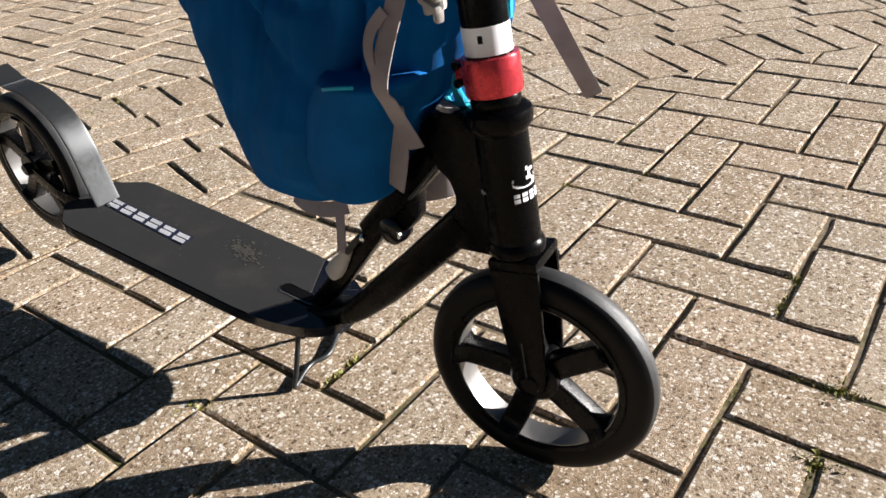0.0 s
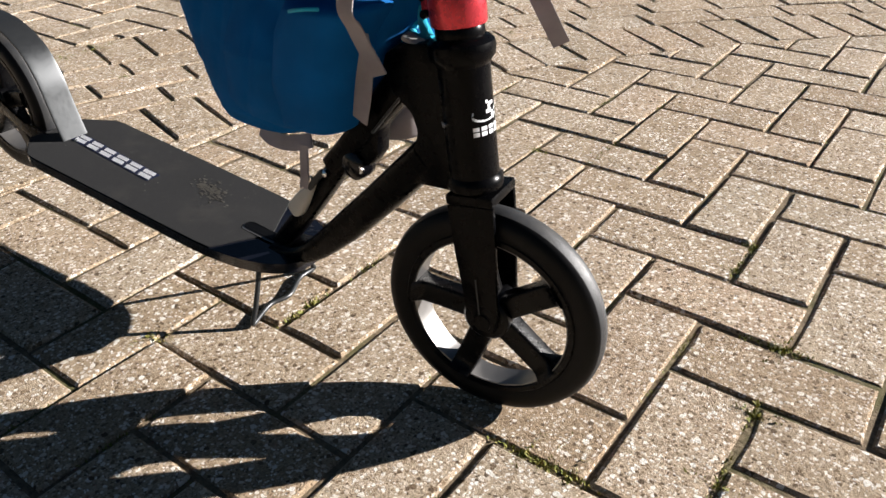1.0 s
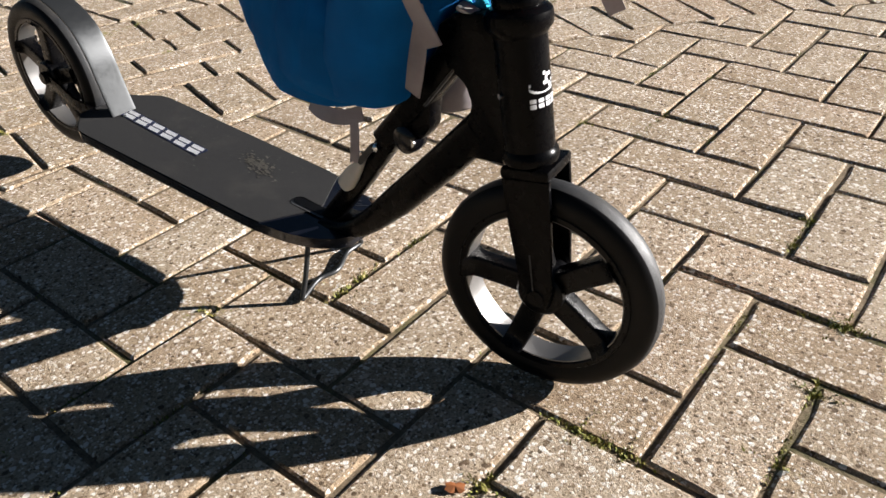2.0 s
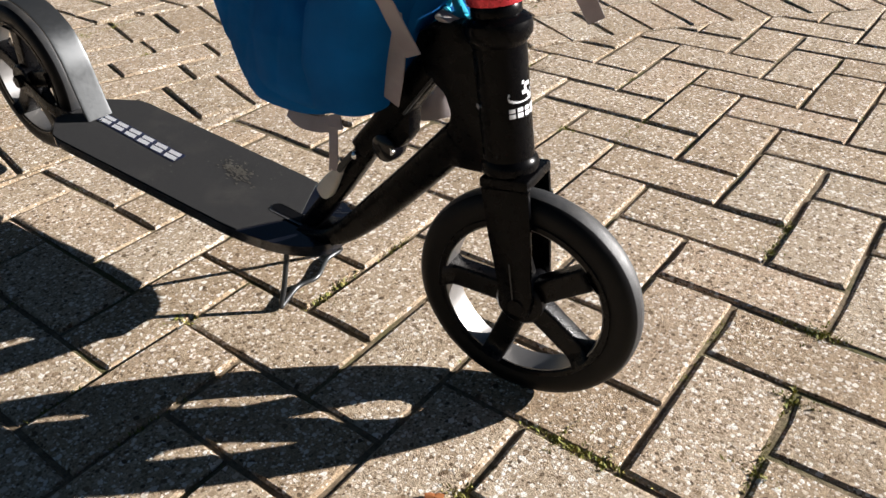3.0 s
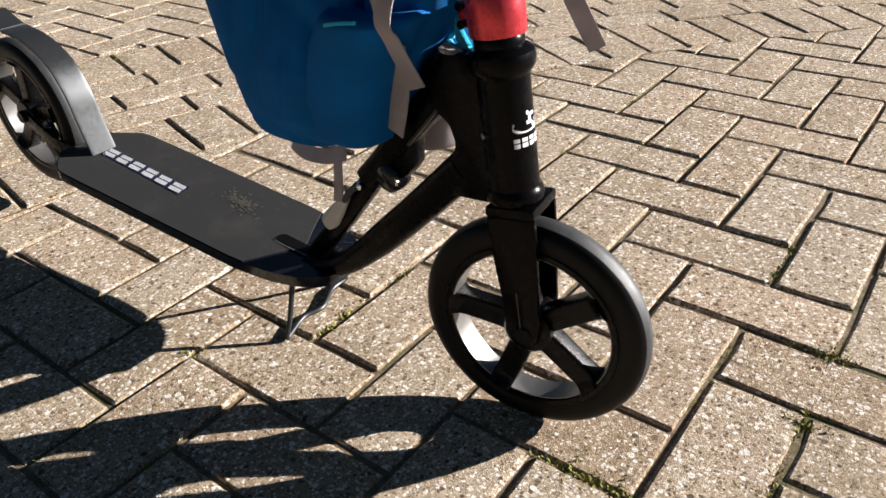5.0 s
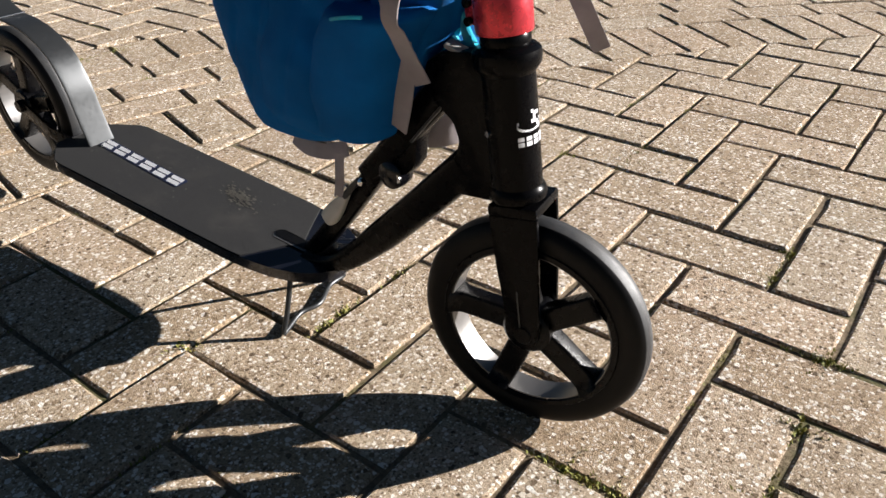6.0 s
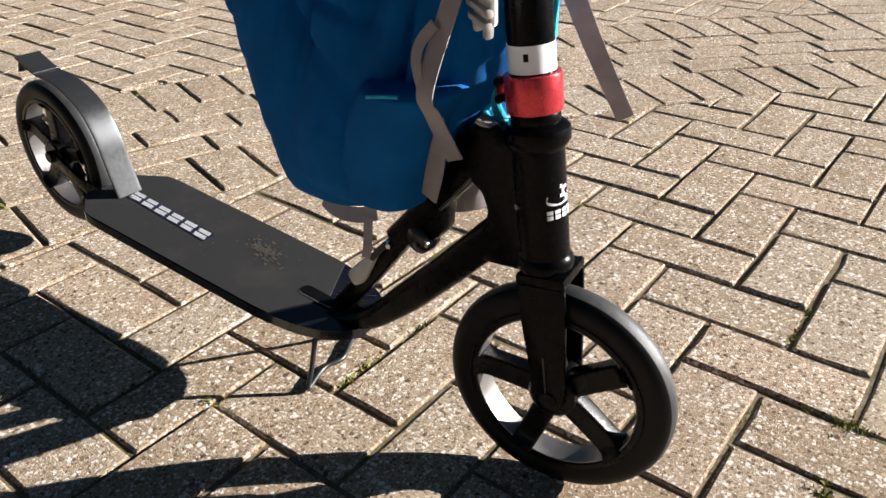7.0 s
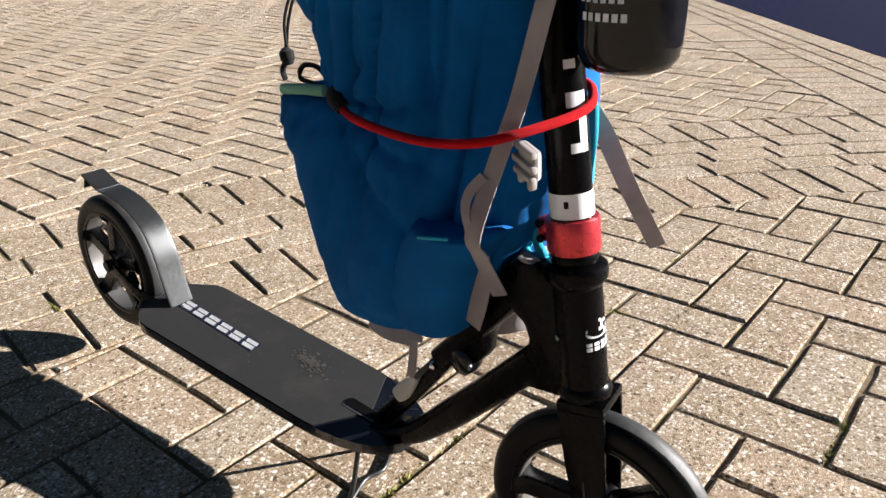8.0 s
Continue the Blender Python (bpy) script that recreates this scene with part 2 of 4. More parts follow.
def plate(outline, thick, m=None, bevel=0.0):
    """A plate of the outline in the x-z plane, centred on y = 0."""
    bm = bmesh.new()
    a = [bm.verts.new((x, -thick / 2, z)) for x, z in outline]
    b = [bm.verts.new((x, thick / 2, z)) for x, z in outline]
    n = len(a)
    bm.faces.new(a), bm.faces.new(b[::-1])
    for i in range(n):
        bm.faces.new((a[i], b[i], b[(i + 1) % n], a[(i + 1) % n]))
    bmesh.ops.recalc_face_normals(bm, faces=bm.faces)
    if bevel:
        bevelled(bm, bevel, 2, 25)
    if m is not None:
        bmesh.ops.transform(bm, matrix=m, verts=bm.verts)
    return bm


def thing(name, label, category, m=None, group=""):
    ob = new(name)
    if m is not None:
        ob.matrix_basis = m
    return tagged(ob, label, category, group)


# ---- ground ----
BAND_C = Vector((2.313, -0.900))
EDGE_N = Vector((0.773, 0.634))
EDGE_T = Vector((-0.634, 0.773))
ground = part("ground", mesh_of("ground", [(-400, -400, -0.016), (400, -400, -0.016), (400, 400, -0.016), (-400, 400, -0.016)], [(0, 1, 2, 3)]), SAND, None, "sandy bedding with a little moss under the block paving")
tagged(ground, "", "ground", "", "structure")


def strip(name, n0, n1, z0, z1, material, t0=-60, t1=60):
    """A slab along the road's edge, from n0 to n1 metres across."""
    v = [EDGE_N * a + EDGE_T * b for a, b in ((n0, t0), (n1, t0), (n1, t1), (n0, t1))]
    verts = [(p.x, p.y, z) for z in (z0, z1) for p in v]
    return mesh_of(name, verts, [(4, 5, 6, 7), (0, 1, 5, 4), (1, 2, 6, 5), (2, 3, 7, 6), (3, 0, 4, 7)])


road = part("road", strip("road", 1.63, 9.0, -0.015, -0.002, ASPHALT), ASPHALT, None, "asphalt road beside the paved forecourt, shade put into its dark bluish colour")
tagged(road, "", "road", "", "structure")


# ---- the kick scooter ----
scooter = thing("kick_scooter", "black folding kick scooter with big wheels, standing on its wire stand", "scooter", pose(-0.036, -0.255, 0, 0, 0, 0.45))
Z_HUB, X_REAR, Z_REAR, TURNED = 0.1128, -0.868, 0.141, 7.5


def axis_x(z):
    """How far the steering axis lies behind the front hub at a height."""
    return -0.13 * (z - Z_HUB)


TILT_BACK = Matrix.Rotation(math.atan(-0.13), 4, "Y")
STEER = Matrix.Translation((0, 0, Z_HUB)) @ TILT_BACK
# the handlebar is turned a little, and wheel and fork with it
FORK = STEER @ Matrix.Rotation(radians(TURNED), 4, "Z") @ Matrix.Translation((0.003, 0.003, 0))


def steer_z(z):
    """The length along the steering axis that reaches a height."""
    return (z - Z_HUB) / math.cos(math.atan(0.13))


def wheel(name, m, turn, label):
    """A moulded five-spoke wheel with its tyre, turned about the y axis."""
    lie = Matrix.Rotation(radians(90), 4, "X")
    hub = part(name, lathe([(0.006, -0.0185), (0.021, -0.0185), (0.024, -0.016), (0.024, 0.016), (0.021, 0.0185), (0.006, 0.0185)], 40, lie), RIM, scooter, label, m @ Matrix.Scale(0.982, 4))
    tyre = [(0.0885, -0.0135), (0.094, -0.0155), (0.101, -0.0160), (0.1075, -0.0145), (0.1125, -0.0095), (0.1148, -0.0035), (0.1148, 0.0035), (0.1125, 0.0095), (0.1075, 0.0145), (0.101, 0.0160), (0.094, 0.0155), (0.0885, 0.0135)]
    part("tyre", lathe(tyre, 96, lie, True), RUBBER, hub, "black rubber tyre")
    tread = [(0.1126, -0.0092), (0.1151, -0.0035), (0.1151, 0.0035), (0.1126, 0.0092), (0.111, 0.0), ]
    part("tread", lathe(tread, 96, lie, True), TREAD, hub, "dusty grey worn tread")
    rim = [(0.0822, -0.0132), (0.0836, -0.0150), (0.0885, -0.0149), (0.0895, -0.0135), (0.0895, 0.0135), (0.0885, 0.0149), (0.0836, 0.0150), (0.0822, 0.0132)]
    part("rim", lathe(rim, 96, lie, True), RIM, hub)
    part("rim_bed", lathe([(0.0812, -0.0130), (0.0824, -0.0133), (0.0824, 0.0133), (0.0812, 0.0130)], 96, lie, True), BARE, hub, "bright worn inner face of the rim")
    for i in range(5):
        line = [Vector((r, 0, 0)) for r in (0.016, 0.026, 0.036, 0.046, 0.056, 0.064, 0.070, 0.075, 0.079, 0.083)]
        bm = sweep(line, lambda t: rounded(0.0245, 0.0215 - 0.0025 * math.sin(math.pi * t) + 0.016 * max(0.0, t - 0.72) ** 1.6 / 0.13, 7, 20), (0, 1, 0))
        part("spoke", bm, RIM, hub, "", Matrix.Rotation(-radians(turn + 72 * i), 4, "Y"))
    part("axle_bolt", lathe([(0.002, -0.0265), (0.0085, -0.0265), (0.0095, -0.025), (0.0095, 0.025), (0.0085, 0.0265), (0.002, 0.0265)], 24, lie), PAINT, hub)
    return hub


wheel("front_wheel", FORK @ TILT_BACK.inverted(), 34, "black five-spoke front wheel with a rubber tyre")
wheel("rear_wheel", pose(X_REAR, 0, Z_REAR), 12, "black five-spoke rear wheel under the fender")

# fork: a bracket over the wheel with two flat legs
fork = part("fork_crown", box(0.046, 0.051, 0.010, FORK @ pose(0.0, 0, steer_z(0.238)), 0.003), PAINT, scooter)
for side in (-1, 1):
    leg = [(-0.0225, 0.121), (0.0225, 0.121), (0.0218, 0.095), (0.0200, 0.06), (0.0178, 0.03), (0.0165, 0.006), (0.011, -0.011), (0.0, -0.0165), (-0.011, -0.011), (-0.0158, 0.004), (-0.0170, 0.035), (-0.0205, 0.075)]
    part("fork_leg", plate(leg, 0.005, FORK @ pose(0, side * 0.0222, 0), 0.0014), PAINT, fork)
# metal strip stands in for a bright slit seen through the fork
part("fork_seam", box(0.0016, 0.006, 0.05, FORK @ pose(-0.002, -0.0222, 0.022), 0.0005), SATIN, fork)

head_ribs = [(0.0215, 0.244), (0.0245, 0.245), (0.0255, 0.249), (0.0245, 0.254), (0.0222, 0.257), (0.0222, 0.3520), (0.0245, 0.3550), (0.0275, 0.3590), (0.0282, 0.3650), (0.0275, 0.3700), (0.0245, 0.3730), (0.0200, 0.3750)]
head = part("head_tube", lathe([(r, steer_z(z)) for r, z in head_ribs], 56, STEER), PAINT, scooter, "thick black head tube with flared collars")
part("steering_tube", lathe([(0.0185, steer_z(0.3390)), (0.0185, steer_z(0.80))], 40, STEER), PAINT, scooter, "black steering tube")
part("headset_collar", lathe([(0.0195, steer_z(0.3720)), (0.0205, steer_z(0.3760)), (0.0205, steer_z(0.3820)), (0.0187, steer_z(0.3850))], 40, STEER), PAINT, scooter)
clamp = part("clamp", lathe([(0.0188, steer_z(0.3830)), (0.0227, steer_z(0.3840)), (0.0233, steer_z(0.3860)), (0.0233, steer_z(0.4115)), (0.0227, steer_z(0.4135)), (0.0188, steer_z(0.4140))], 56, STEER), RED, scooter, "red anodised tube clamp")
part("clamp_lug", box(0.016, 0.014, 0.022, STEER @ pose(-0.028, 0.005, steer_z(0.3980), 0, 0, 0), 0.003), RED, clamp)
for dz in (-0.007, 0.007):
    part("clamp_screw", lathe([(0.001, -0.013), (0.0034, -0.013), (0.0036, -0.011), (0.0036, 0.011), (0.001, 0.012)], 16, STEER @ pose(-0.031, 0.005, steer_z(0.3980 + dz), 90, 0, 0)), PAINT, clamp)
part("tube_band", lathe([(0.0184, steer_z(0.4155)), (0.0190, steer_z(0.4155)), (0.0190, steer_z(0.4370)), (0.0184, steer_z(0.4370))], 48, STEER), WHITE, scooter, "white printed band round the tube")


def wrap_patch(r, z0, z1, a0, a1, k=6):
    """A thin printed patch on the steering column, from angle a0 to a1 in degrees."""
    bm = bmesh.new()
    grid = [[bm.verts.new((r * math.cos(radians(a0 + (a1 - a0) * i / k)), r * math.sin(radians(a0 + (a1 - a0) * i / k)), steer_z(z))) for i in range(k + 1)] for z in (z0, z1)]
    for i in range(k):
        bm.faces.new((grid[0][i], grid[0][i + 1], grid[1][i + 1], grid[1][i]))
    bmesh.ops.transform(bm, matrix=STEER, verts=bm.verts)
    return smooth(bm)


for z0, z1, a0, a1 in ((0.5370, 0.5440, -55, -25), (0.5070, 0.5190, -55, 0), (0.4970, 0.5010, -52, 0), (0.4745, 0.4990, -24, 2), (0.4705, 0.4785, -50, 2)):
    part("tube_mark", wrap_patch(0.01875, z0, z1, a0, a1), WHITE, scooter, "white printed bar on the steering tube")
part("band_mark", wrap_patch(0.0192, 0.4255, 0.4315, -78, -66), PAINT, scooter)

# emblem on the head tube: a swoosh ring, a slanted figure of bars and a row of short bars
for i in range(16):
    a, b = radians(150 + i * 15), radians(150 + (i + 1) * 15)
    c = -14
    part("emblem_stroke", wrap_patch(0.0224, 0.3125 + 0.0052 * min(math.sin(a), math.sin(b)), 0.3125 + 0.0052 * max(math.sin(a), math.sin(b)) + 0.0012, c + 34 * math.cos(a), c + 34 * math.cos(b), 2), WHITE, head)
for z0, z1, a0, a1 in ((0.3135, 0.3165, -46, -30), (0.3160, 0.3205, -40, -32), (0.3195, 0.3225, -36, -20), (0.3215, 0.3245, -45, -38), (0.3105, 0.3145, -30, -22), (0.3075, 0.3115, -24, -19)):
    part("emblem_stroke", wrap_patch(0.02245, z0, z1, a0 + 32, a1 + 32, 3), WHITE, head)
for i in range(4):
    a = -48 + i * 19
    part("emblem_bar", wrap_patch(0.02245, 0.2955, 0.2992, a, a + 14, 3), WHITE, head)
    part("emblem_bar", wrap_patch(0.02245, 0.3002, 0.3035, a, a + 14, 3), WHITE, head)

# neck plate and the two struts down to the deck
neck = [(-0.020, 0.364), (-0.050, 0.368), (-0.085, 0.364), (-0.102, 0.352), (-0.108, 0.336), (-0.096, 0.317), (-0.076, 0.303), (-0.070, 0.288), (-0.073, 0.274), (-0.084, 0.262), (-0.090, 0.246), (-0.074, 0.235), (-0.024, 0.240)]
gusset = part("neck_plate", plate(neck, 0.032, None, 0.005), PAINT, scooter, "black neck plate behind the head tube")
part("neck_rivet", lathe([(0.0005, -0.003), (0.0024, -0.003), (0.0027, -0.0018), (0.0027, 0.002)], 16, pose(-0.0360, -0.0193, 0.304, 90, 0, -28)), CHROME, gusset, "bright steel rivet")
part("neck_cap", box(0.022, 0.011, 0.005, pose(-0.074, -0.009, 0.3655, 14, 16, 0), 0.0024), BUCKLE, gusset, "pale grey cap")
down = spline([(-0.066, 0, 0.262), (-0.086, 0, 0.241), (-0.114, 0, 0.2115), (-0.141, 0, 0.184), (-0.179, 0, 0.146), (-0.222, 0, 0.107), (-0.252, 0, 0.092), (-0.286, 0, 0.088)], 6)
part("down_tube", sweep(down, lambda t: rounded(0.034 + 0.03 * max(0, t - 0.55), 0.034 - 0.044 * max(0, t - 0.55), 3.4, 20)), PAINT, scooter, "black curved down tube")
strut = spline([(-0.076, 0.0, 0.346), (-0.098, 0.0, 0.320), (-0.131, 0.0, 0.281), (-0.160, 0.0, 0.247), (-0.186, 0.0, 0.219)], 6)
part("folding_arm", sweep(strut, lambda t: rounded(0.028, 0.030 - 0.006 * t, 4, 18)), PAINT, scooter, "black folding arm")
rod = [Vector((-0.172, 0.0, 0.230)), Vector((-0.226, 0.0, 0.160)), Vector((-0.290, 0.0, 0.084))]
lower = part("lower_strut", sweep(rod, rounded(0.022, 0.022, 4, 16)), PAINT, scooter, "black lower folding strut")
edge = [Vector((-0.087, -0.0145, 0.3150)), Vector((-0.122, -0.0145, 0.2735))]
part("arm_edge", sweep(edge, rounded(0.004, 0.0025, 4, 8)), SATIN, scooter, "thin brighter metal edge of the folding arm")
lever_line = [(-0.098, 0.302), (-0.119, 0.276), (-0.1212, 0.262), (-0.1225, 0.248), (-0.129, 0.239), (-0.137, 0.231), (-0.146, 0.2195), (-0.157, 0.2145), (-0.170, 0.2165), (-0.180, 0.224), (-0.168, 0.246), (-0.135, 0.284)]
lever = part("lever", plate(lever_line, 0.020, pose(0, 0.001, 0), 0.0055), PAINT, scooter, "glossy black folding lever with a rounded end")
part("lever_knob", lathe([(0.001, -0.013), (0.010, -0.0125), (0.0145, -0.009), (0.0158, 0.0), (0.0145, 0.009), (0.010, 0.0125), (0.001, 0.013)], 28, pose(-0.152, -0.004, 0.2300, 90, 20, 0)), BLACKCUP, lever)
part("lever_bolt", lathe([(0.0005, -0.003), (0.0030, -0.0028), (0.0038, -0.001), (0.0038, 0.002)], 16, pose(-0.141, -0.0135, 0.2300, 90, 0, 0)), CHROME, lever, "small bright bolt")
catch = spline([(-0.2405, -0.013, 0.1545), (-0.232, -0.0145, 0.1640), (-0.220, -0.0145, 0.1800), (-0.209, -0.013, 0.1950)], 6)
part("latch_catch", sweep(catch, lambda t: rounded(0.016 - 0.008 * t, (0.010 + 0.012 * math.sin(math.pi * min(1, 0.25 + t * 0.75))) * (1 - 0.35 * t), 3, 16)), PUTTY, lower, "pale scuffed plastic catch")
part("latch_spring", sweep(spline([(-0.212, -0.0165, 0.190), (-0.201, -0.0165, 0.203), (-0.191, -0.0155, 0.214)], 5), rounded(0.005, 0.007, 4, 10)), SATIN, lower, "worn metal latch spring")
part("latch_hook", sweep(spline([(-0.222, -0.0175, 0.187), (-0.214, -0.0185, 0.200), (-0.206, -0.0175, 0.203)], 5), rounded(0.003, 0.004, 4, 10)), CHROME, lower)
part("latch_pin", lathe([(0.001, -0.018), (0.0035, -0.018), (0.004, -0.016), (0.004, 0.016), (0.001, 0.018)], 16, pose(-0.190, 0.0, 0.212, 90, 0, 0)), CHROME, lower)


# deck
def deck_z(x):
    """The deck climbs to the rear, where the stand lifts the wheel."""
    if x > -0.33:
        u = (x + 0.33) / 0.10
        return 0.0965 - 0.010 * u + 0.006 * u * u
    return 0.0965 + (-0.33 - x) * 0.055


def deck_half(x):
    """Half the deck's width at x."""
    for (xa, wa), (xb, wb) in zip(DECK_EDGE, DECK_EDGE[1:]):
        if xa <= x <= xb:
            return wa + (wb - wa) * (x - xa) / (xb - xa)
    return 0.02


DECK_EDGE = [(-0.755, 0.036), (-0.738, 0.048), (-0.706, 0.070), (-0.69, 0.0725), (-0.36, 0.0680), (-0.335, 0.0660), (-0.302, 0.0600), (-0.276, 0.0520), (-0.256, 0.0420), (-0.242, 0.0300), (-0.235, 0.020)]


def deck_sheet(x0, x1, inset, low, high, arrow=0.0, nx=60, ny=9):
    """A sheet that follows the deck, from low to high above it; arrow lets its front end come to a point."""
    bm = bmesh.new()
    layers = []
    for h in (low, high):
        rows = []
        for i in range(nx + 1):
            row = []
            for j in range(ny + 1):
                v = 2 * j / ny - 1
                x = x0 + (x1 + arrow * (1 - abs(v)) - x0) * i / nx
                w = max(0.006, deck_half(x) - inset)
                row.append(bm.verts.new((x, v * w, deck_z(x) + h)))
            rows.append(row)
        layers.append(rows)
    lo, hi = layers
    for i in range(nx):
        for j in range(ny):
            bm.faces.new((hi[i][j], hi[i + 1][j], hi[i + 1][j + 1], hi[i][j + 1]))
            bm.faces.new((lo[i][j], lo[i][j + 1], lo[i + 1][j + 1], lo[i + 1][j]))
        bm.faces.new((lo[i][0], lo[i + 1][0], hi[i + 1][0], hi[i][0]))
        bm.faces.new((lo[i][ny], hi[i][ny], hi[i + 1][ny], lo[i + 1][ny]))
    for j in range(ny):
        bm.faces.new((lo[0][j], hi[0][j], hi[0][j + 1], lo[0][j + 1]))
        bm.faces.new((lo[nx][j], lo[nx][j + 1], hi[nx][j + 1], hi[nx][j]))
    bmesh.ops.recalc_face_normals(bm, faces=bm.faces)
    return smooth(bm, 50)


deck = part("deck", deck_sheet(-0.752, -0.236, 0.0, -0.014, -0.001), NOSE, scooter, "black metal deck with a glossy curved nose")
part("grip_tape", deck_sheet(-0.747, -0.338, 0.0015, -0.0009, 0.0004, 0.036), TAPE, deck, "charcoal grip tape with mud scuffs")


def on_deck(name, outline, material, lift, label=""):
    """A flat piece lying on the deck, from (x, y) pairs."""
    bm = bmesh.new()
    bm.faces.new([bm.verts.new((x, y, deck_z(x) + lift)) for x, y in outline])
    bmesh.ops.solidify(bm, geom=bm.faces[:], thickness=0.0004)
    return part(name, bm, material, deck, label)


# brand mark on the deck as six plain blocks on a navy backing
for i in range(6):
    x0 = -0.519 - i * 0.0305
    y0 = -0.0035 + i * 0.0013
    on_deck("deck_mark_backing", [(x0 + 0.002, y0 - 0.0118), (x0 + 0.002, y0 + 0.0085), (x0 - 0.0270, y0 + 0.0098), (x0 - 0.0270, y0 - 0.0105)], NAVY, 0.0009)
    for a, b, c, d in ((0.0, 0.023, -1, -0.15), (0.002, 0.025, 0.1, 1)):
        s = 0.0035
        on_deck("deck_mark_bar", [(x0 - a + s * c, y0 - 0.001 - 0.0082 * c), (x0 - b + s * c, y0 - 0.001 - 0.0082 * c), (x0 - b + s * d, y0 - 0.001 - 0.0082 * d), (x0 - a + s * d, y0 - 0.001 - 0.0082 * d)], WHITE, 0.0015, "white printed bar")

SLOT_X, SLOT_Y = -0.3130, -0.0050
slot_c = [(SLOT_X + 0.021 * u + 0.0072 * math.cos(a), SLOT_Y + 0.0072 * math.sin(a)) for u, a0, a1 in ((1, -90, 90), (-1, 90, 270)) for a in [radians(a0 + (a1 - a0) * k / 8) for k in range(9)]]
# flat pieces for the slot: its shaded inside dark, its sunlit edge pale
on_deck("slot_rim", [(SLOT_X + (x - SLOT_X) * 1.05, SLOT_Y + (y - SLOT_Y) * 1.2 - 0.0016) for x, y in slot_c], BARE, 0.0009, "sunlit edge of the slot, painted as a bright rim")
on_deck("slot", slot_c, RUBBER, 0.0016, "dark slot for the folding strut")
rs = random.Random(5)
for i in range(150):
    u = rs.gauss(0, 1)
    cx, cy, r = -0.434 + 0.017 * u, 0.020 - 0.004 * u + rs.gauss(0, 0.0075), rs.uniform(0.0005, 0.0019)
    on_deck("mud_scuff", [(cx + 2.4 * r * rs.uniform(0.5, 1.3) * math.cos(a), cy + r * rs.uniform(0.4, 1.3) * math.sin(a)) for a in [k * math.pi / 3 for k in range(6)]], SCUFF, 0.0006 + 0.000003 * i, "dried pale mud scuff")
for i in range(60):
    cx, cy, r = rs.uniform(-0.69, -0.36), rs.uniform(-0.058, 0.058), rs.uniform(0.0004, 0.0011)
    on_deck("dirt_speck", [(cx + 1.6 * r * rs.uniform(0.6, 1.2) * math.cos(a), cy + r * rs.uniform(0.6, 1.2) * math.sin(a)) for a in [k * math.pi / 2.5 for k in range(5)]], SCUFF, 0.0007, "pale grit speck")
# scratches on the bare nose
for i in range(22):
    cx, cy, l, a = rs.uniform(-0.310, -0.262), rs.uniform(-0.010, 0.046), rs.uniform(0.004, 0.018), rs.gauss(0.5, 0.25)
    dx, dy, w = l * math.cos(a), l * math.sin(a), rs.uniform(0.0003, 0.0007)
    if abs(cy + dy) < deck_half(cx + dx) - 0.004 and abs(cy) < deck_half(cx) - 0.004:
        on_deck("scratch", [(cx, cy - w), (cx + dx, cy + dy - w), (cx + dx, cy + dy + w), (cx, cy + w)], BARE, 0.0002 + 0.00001 * i, "bright scratch in the paint")

# wire stand
stand = spline([(-0.300, -0.028, 0.082), (-0.294, -0.034, 0.070), (-0.290, -0.050, 0.028), (-0.289, -0.060, 0.0060), (-0.290, -0.056, 0.0042), (-0.301, -0.022, 0.0042), (-0.296, 0.006, 0.0042), (-0.312, 0.040, 0.0042), (-0.313, 0.066, 0.0045), (-0.312, 0.064, 0.012), (-0.306, 0.050, 0.045), (-0.302, 0.036, 0.082)], 6)
part("kickstand", sweep(stand, ring_section(0.0031, 10), (1, 0, 0.3)), SATIN, scooter, "bent steel wire stand")

# rear fender and its side plates
arc = spline([(-0.700, 0, 0.113), (-0.708, 0, 0.140), (-0.715, 0, 0.166), (-0.724, 0, 0.200), (-0.741, 0, 0.232), (-0.764, 0, 0.250), (-0.793, 0, 0.263), (-0.824, 0, 0.269), (-0.850, 0, 0.2715), (-0.872, 0, 0.279), (-0.896, 0, 0.289)], 4)
fender = part("fender", sweep(arc, rounded(0.0030, 0.038, 8, 20), (0, 1, 0)), SATIN, scooter, "satin dark metal rear fender brake")
part("fender_crease", sweep([Vector((-0.850, y, 0.2737)) for y in (-0.0192, 0.0192)], rounded(0.0016, 0.0016, 3, 8)), CHROME, fender, "bright crease across the fender")
part("fender_lip", box(0.003, 0.030, 0.026, pose(-0.898, 0, 0.277, 0, 28, 0), 0.001), SATIN, fender)
part("fender_bolt", lathe([(0.0004, 0.0), (0.0026, 0.0), (0.0022, 0.0016), (0.0004, 0.0018)], 14, pose(-0.690, -0.006, deck_z(-0.690) + 0.0004)), CHROME, fender, "small bright screw")
for side in (-1, 1):
    stay = [(X_REAR - 0.010, Z_REAR + 0.006), (X_REAR - 0.011, Z_REAR - 0.006), (X_REAR, Z_REAR - 0.012), (X_REAR + 0.085, 0.100), (X_REAR + 0.18, 0.094), (X_REAR + 0.185, 0.112), (X_REAR + 0.148, 0.118), (X_REAR + 0.07, 0.124), (X_REAR + 0.008, Z_REAR + 0.008)]
    part("rear_stay", plate(stay, 0.004, pose(0, side * 0.0195, 0), 0.001), PAINT, scooter)


